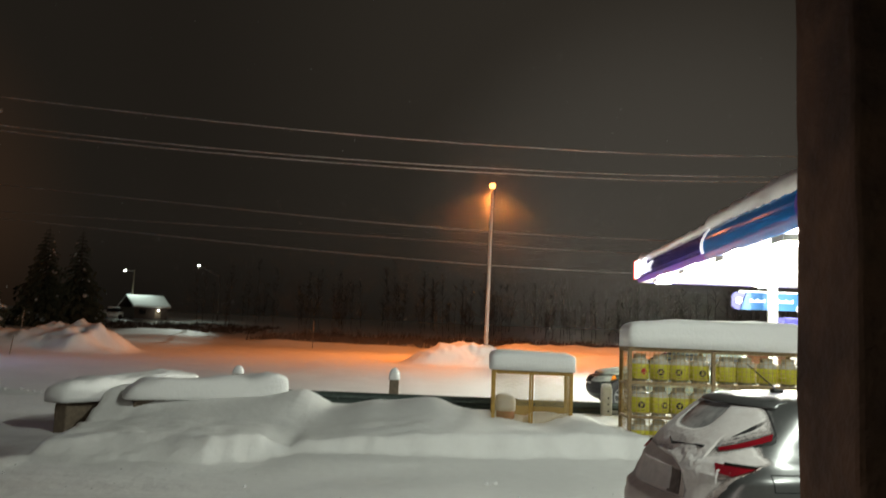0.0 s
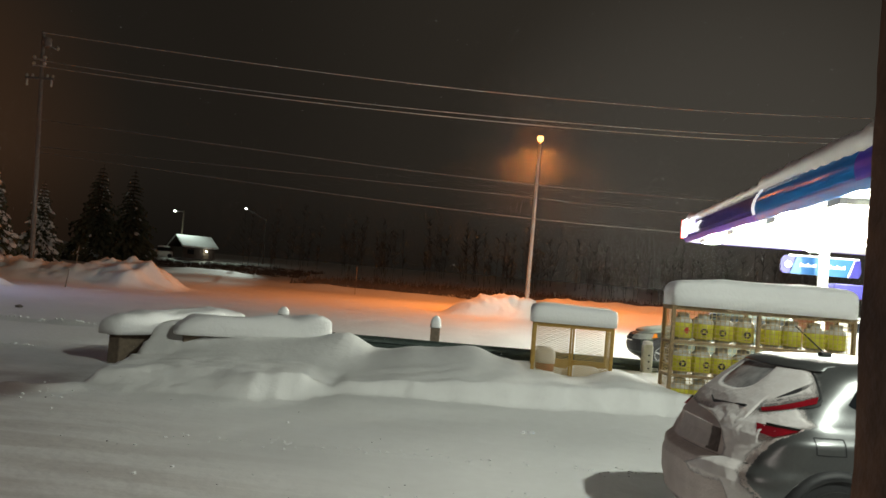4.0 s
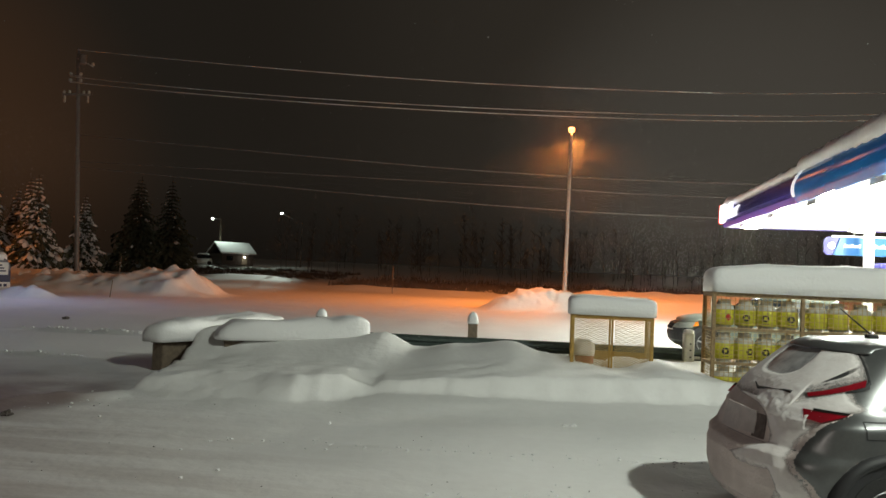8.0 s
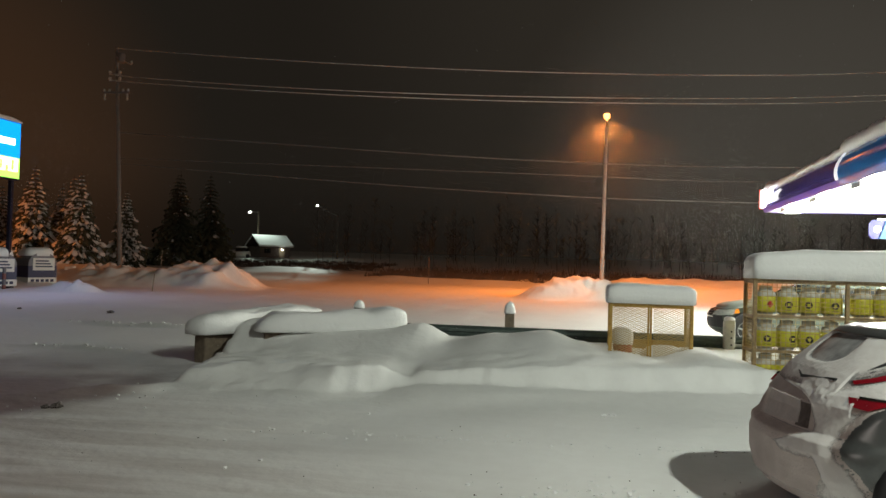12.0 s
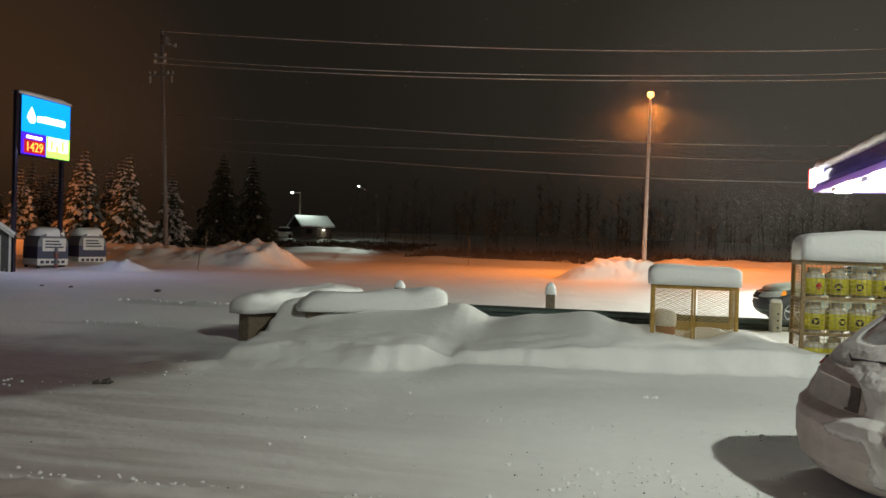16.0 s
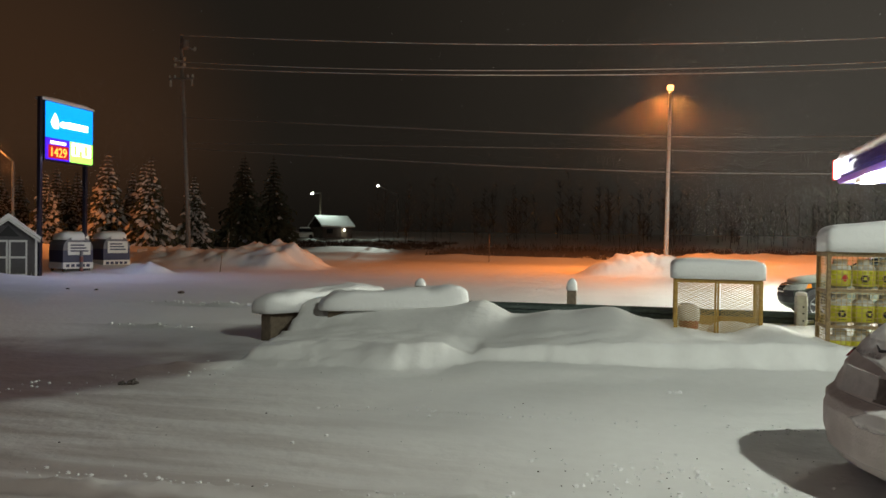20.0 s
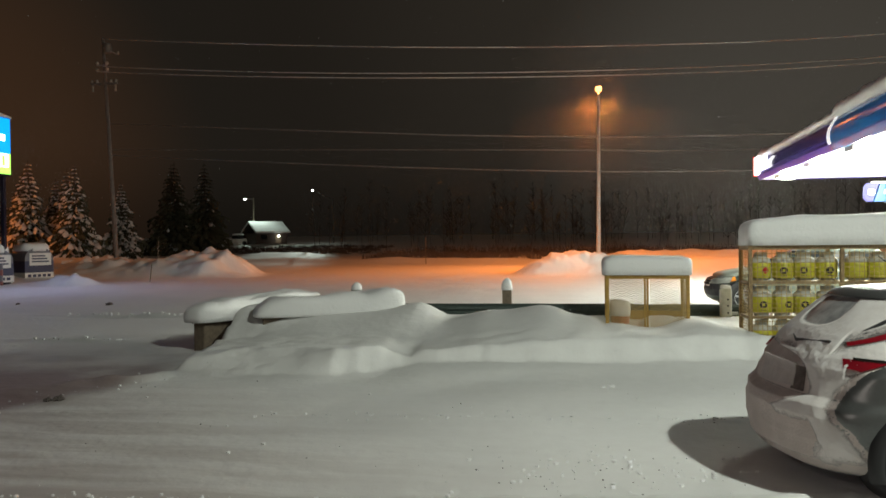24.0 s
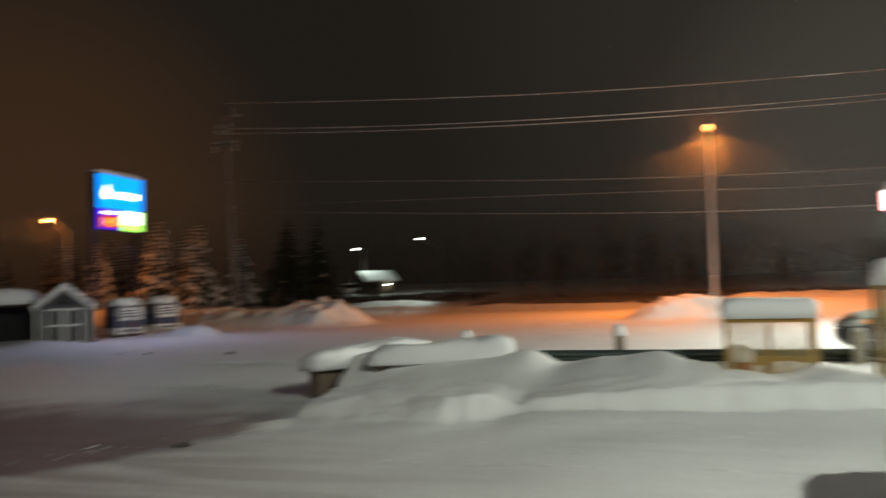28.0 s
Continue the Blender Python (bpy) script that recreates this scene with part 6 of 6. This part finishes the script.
for i, (x, y) in enumerate(SPOTS):
    m = pose(x, y, ground_height(x, y) - 0.1, 0, 0, rnd.uniform(0, 360))
    ob = trees[i % 3] if i < 3 else copy_thing(trees[i % 3], m)
    ob.matrix_basis = m
# dark brush along the far verge, and a few tall dark spruces beyond the piles
rnd = random.Random(8)
nv, nf = [], []
BRUSH_ROWS = [(rnd.uniform(-17, 75), None) for _ in range(2600)] + [(rnd.uniform(-54, -22), rnd.uniform(89, 108)) for _ in range(900)]
for x, y in BRUSH_ROWS:
    if y is None:
        y = 65.5 - 0.25 * (x + 4) * (x < 0) + rnd.uniform(0, 1) ** 1.5 * 24
        h = rnd.uniform(0.4, 1.0) * (0.45 + 1.1 * (y - 62) / 26)
    else:
        h = rnd.uniform(0.3, 0.7)
    z0 = ground_height(x, y) - 0.1
    for k in range(8):
        a, lean_r = rnd.uniform(0, 6.28), rnd.uniform(0.05, 0.6) * h
        bx, by = x + rnd.uniform(-0.4, 0.4), y + rnd.uniform(-0.3, 0.3)
        w = rnd.uniform(0.02, 0.07)
        q = len(nv)
        nv += [(bx - w, by, z0), (bx + w, by, z0), (bx + lean_r * math.cos(a), by + lean_r * math.sin(a), z0 + h * rnd.uniform(0.6, 1.1))]
        nf.append((q, q + 1, q + 2))
tagged(raw("far_brush", (nv, nf), BRUSH), "dark bare brush along the far side of the road", "brush", kind="stuff")
# the bare wood across the road: leaning stems with limbs and sprays of fine twigs
nv, nf = [], []


def sliver(p, d, w):
    q = len(nv)
    nv.extend(((p[0] - w, p[1], p[2]), (p[0] + w, p[1], p[2] + w * 0.3), (p[0] + d[0], p[1] + d[1], p[2] + d[2])))
    nf.append((q, q + 1, q + 2))


for i in range(320):
    x, y = rnd.uniform(-34, 120), rnd.uniform(102, 132)
    if x < -18 and y < 92:
        continue
    g, h = ground_height(x, y) - 0.2, rnd.uniform(3.0, 8.5) + 5.0 * abs(wave(x, y, 0.05, 22))
    tx, ty = rnd.gauss(0, 0.05), rnd.gauss(0, 0.05)
    sliver((x, y, g), (tx * h, ty * h, h), rnd.uniform(0.02, 0.05))
    for k in range(22):
        f = 0.18 + 0.8 * rnd.random()
        a, l = rnd.uniform(0, 6.28), h * rnd.uniform(0.12, 0.30) * (1.15 - f)
        p = (x + tx * h * f, y + ty * h * f, g + h * f)
        d = (l * math.cos(a), l * math.sin(a), l * rnd.uniform(0.5, 1.3))
        sliver(p, d, rnd.uniform(0.025, 0.05))
        for m in range(4):
            u, b, r = rnd.uniform(0.25, 1.0), rnd.uniform(0, 6.28), rnd.uniform(0.3, 0.9)
            sliver([p[j] + d[j] * u for j in range(3)], (r * math.cos(b), r * math.sin(b), r * rnd.uniform(-0.1, 0.9)), rnd.uniform(0.008, 0.018))
tagged(raw("far_wood", (nv, nf), BRUSH), "bare dark wood across the road", "wood", kind="stuff")
dark = thing("spruce_tree", (0, 0, 0), "dark bare-branched spruce tree behind the snow pile", "tree", "dark spruces")
t, n, s = spruce_mesh(11.5, 71, 26, 0.04)
part("trunk", t, BARK, dark)
raw("crown", n, NEEDLES, dark)["kind"] = "stuff"
raw("branch_snow", s, SNOW_CAP, dark, "scraps of snow on the branches")["kind"] = "stuff"
for i, (x, y, k) in enumerate(DARK_SPRUCES):
    m = pose(x, y, ground_height(x, y) - 0.1, 0, 0, rnd.uniform(0, 360))
    if i:
        copy_thing(dark, m)
    else:
        dark.matrix_basis = m
# ---- small things on the snow ----
def clods(name, spots, mat, label, lo, hi, seed):
    rnd = random.Random(seed)
    bm = bmesh.new()
    for x, y in spots:
        r = lo + (hi - lo) * rnd.random() ** 2.2
        c = bmesh.new()
        bmesh.ops.create_icosphere(c, subdivisions=1, radius=r)
        for v in c.verts:
            v.co *= rnd.uniform(0.7, 1.25)
            v.co.z *= 0.7
        merge(c, bm, Matrix.Translation((x, y, ground_height(x, y) + r * 0.25)))
    return tagged(link(name, bm, mat), label, "snow", kind="stuff")


spots = []
for _ in range(190):
    x = rnd.uniform(-3.4, 3.0)
    spots.append((x, 8.55 + 0.05 * x + rnd.gauss(0, 0.14)))
for _ in range(90):
    spots.append((rnd.gauss(0.8, 0.45), rnd.gauss(6.75, 0.35)))
for _ in range(90):
    spots.append((rnd.gauss(0.15, 0.55), rnd.gauss(6.45, 0.33)))
for _ in range(170):
    x = rnd.uniform(-4.8, 3.5)
    spots.append((x, 5.68 + 0.06 * x + rnd.gauss(0, 0.07)))
for _ in range(55):
    t = rnd.random()
    spots.append((-5.2 - 2.6 * t + rnd.gauss(0, 0.22), 10.3 - 2.4 * t + rnd.gauss(0, 0.3)))
for _ in range(70):
    spots.append((rnd.uniform(-7, 4), rnd.uniform(5, 11)))
clods("snow_crumbs", spots, SNOW_CAP, "crumbs of broken snow on the packed yard", 0.004, 0.026, 1)
spots = [(rnd.gauss(0.75, 0.07), rnd.gauss(10.42, 0.04)) for _ in range(7)] + [(c0 + rnd.gauss(0, 0.16), 19.3 + rnd.gauss(0, 0.07)) for c0 in (-12.9, -12.3, -11.7, -11.2, -10.7, -10.2, -9.8) for _ in range(9)] + [(c0 + rnd.gauss(0, 0.14), 14.35 + rnd.gauss(0, 0.06)) for c0 in (-10.6, -10.1, -9.5, -9.0, -8.6) for _ in range(8)]
clods("snow_lumps", spots, SNOW_CAP, "lumps of ploughed snow", 0.015, 0.045, 2)
grit = clods("grit", [(rnd.gauss(0.3, 0.6), rnd.gauss(6.4, 0.4)) for _ in range(46)] + [(rnd.uniform(-6, 3), rnd.uniform(5.2, 10.5)) for _ in range(40)], STONE, "dark grit scattered on the packed snow", 0.003, 0.012, 4)
grit["category"] = "grit"
for x, y, r in ((-6.22, 8.9, 0.065), (-14.03, 22.7, 0.10), (-17.4, 22.9, 0.06), (-18.6, 23.0, 0.05), (-6.34, 8.84, 0.045)):
    c = bmesh.new()
    bmesh.ops.create_icosphere(c, subdivisions=3, radius=r)
    for v in c.verts:
        v.co *= 1 + 0.7 * noise.noise(v.co * (1.6 / r) + Vector((x, y, 0))) + 0.35 * noise.noise(v.co * (4 / r) + Vector((y, x, 0)))
        v.co.z *= 0.6
    tagged(link("dirty_clod", c, STONE, m=pose(x, y, ground_height(x, y) + r * 0.2)), "dark dirty clod of ice on the snow", "clod", "dirty clods")
# broken blocks of ploughed snow on the piles
def blocks(name, spots, label, seed):
    rnd = random.Random(seed)
    bm = bmesh.new()
    for x, y, r in spots:
        c = bmesh.new()
        bmesh.ops.create_icosphere(c, subdivisions=2, radius=r)
        o = Vector((rnd.uniform(0, 50), rnd.uniform(0, 50), 0))
        for v in c.verts:
            v.co *= 1 + 0.55 * noise.noise(v.co * (1.3 / r) + o)
            v.co.z *= 0.75
        merge(c, bm, Matrix.Translation((x, y, ground_height(x, y) + r * rnd.uniform(-0.8, -0.35))) @ Euler((0, 0, rnd.uniform(0, 6))).to_matrix().to_4x4())
    return tagged(link(name, bm, SNOW_CAP, smooth=True), label, "snow", kind="stuff")


spots = []
for _ in range(60):
    spots.append((rnd.uniform(-34, -24), rnd.gauss(47.5, 1.5), rnd.uniform(0.1, 0.4)))
blocks("snow_blocks", spots, "broken blocks of ploughed snow on the piles", 3)
# thin stakes and weeds by the pile
for x, y, h, lean_x in ((-20.3, 36.5, 0.9, 0.12), (-22.6, 41.5, 1.3, 0.1), (-10.2, 62, 2.2, 0.0)):
    g = ground_height(x, y)
    tagged(link("marker_stake", tube((x, y, g - 0.1), (x + lean_x, y, g + h), 0.03, 0.025, 6), TIMBER), "thin wooden marker stake in the snow", "stake", "marker stakes")
g = ground_height(5.0, 24.6)
tagged(link("flag_rod", tube((6.05, 24.6, g - 0.1), (6.0, 24.6, g + 2.0), 0.012, 0.008, 6), CONCRETE), "thin pale marker rod standing in the snow", "rod")
# snow in the air, massed at lamps, sign, canopy and road to imitate haze
rnd = random.Random(17)


def flakes(places, lo, hi):
    nv, nf = [], []
    for x, y, z in places:
        r = rnd.uniform(lo, hi)
        q = len(nv)
        a = rnd.uniform(0, 6.28)
        c, d = r * math.cos(a), r * math.sin(a)
        nv += [(x + c, y + d, z), (x - c * 0.6 - d, y - d * 0.6 + c, z), (x - c * 0.5 + d, y - d * 0.5 - c, z + r * 0.3), (x, y, z + r * 1.3)]
        nf += [(q, q + 1, q + 3), (q + 1, q + 2, q + 3), (q + 2, q, q + 3), (q, q + 2, q + 1)]
    return nv, nf


def cloud(n, centre, reach, near=0.5):
    """Places round a lamp, evenly spread by distance from it."""
    out = []
    while len(out) < n:
        d = Vector((rnd.gauss(0, 1), rnd.gauss(0, 1), rnd.gauss(0, 1))).normalized() * rnd.uniform(near, reach)
        if centre[2] + d.z > 0.3:
            out.append((centre[0] + d.x, centre[1] + d.y, centre[2] + d.z))
    return out


def slab(n, x0, x1, y0, y1, z0, z1):
    return [(rnd.uniform(x0, x1), rnd.uniform(y0, y1), rnd.uniform(z0, z1)) for _ in range(n)]


near_air = [(rnd.uniform(-0.75, 0.75) * y, y, rnd.uniform(0.3, 2.0 + 0.42 * y)) for y in (rnd.uniform(3.5, 26) for _ in range(1500))] + slab(2600, -3, 9, 7, 24, 3.0, 9.5)
tagged(raw("falling_snow", flakes(near_air, 0.0012, 0.003), SNOW_CAP), "fine snowflakes in the night air", "snow", kind="stuff")
tagged(raw("lamp_snow", flakes(cloud(60000, (LAMP_A[0], LAMP_A[1] + 0.2, LAMP_A[2] - 0.15), 6.0, 0.9), 0.003, 0.005), SNOW_CAP), "snowflakes drifting round the orange street lamp", "snow", kind="stuff")
tagged(raw("far_lamp_snow", flakes(cloud(10000, (LAMP_B[0], LAMP_B[1], LAMP_B[2] - 0.5), 8.0, 0.9), 0.005, 0.009), SNOW_CAP), "snowflakes drifting round the far orange lamp", "snow", kind="stuff")
tagged(raw("canopy_blown_snow", flakes(slab(26000, 3.5, 9.5, 24, 46, 1.2, 7.0), 0.0025, 0.0055), SNOW_CAP), "blown snow in the light beside the canopy", "snow", kind="stuff")
tagged(raw("road_snow", flakes(slab(80000, -22, 34, 52, 76, 0.6, 11.5), 0.004, 0.007), SNOW_CAP), "thick falling snow over the road", "snow", kind="stuff")
tagged(raw("sign_snow", flakes(slab(2500, -25.0, -21.5, 28.5, 36.0, 3.5, 9.0), 0.004, 0.009), SNOW_CAP), "snowflakes in the glow of the price sign", "snow", kind="stuff")
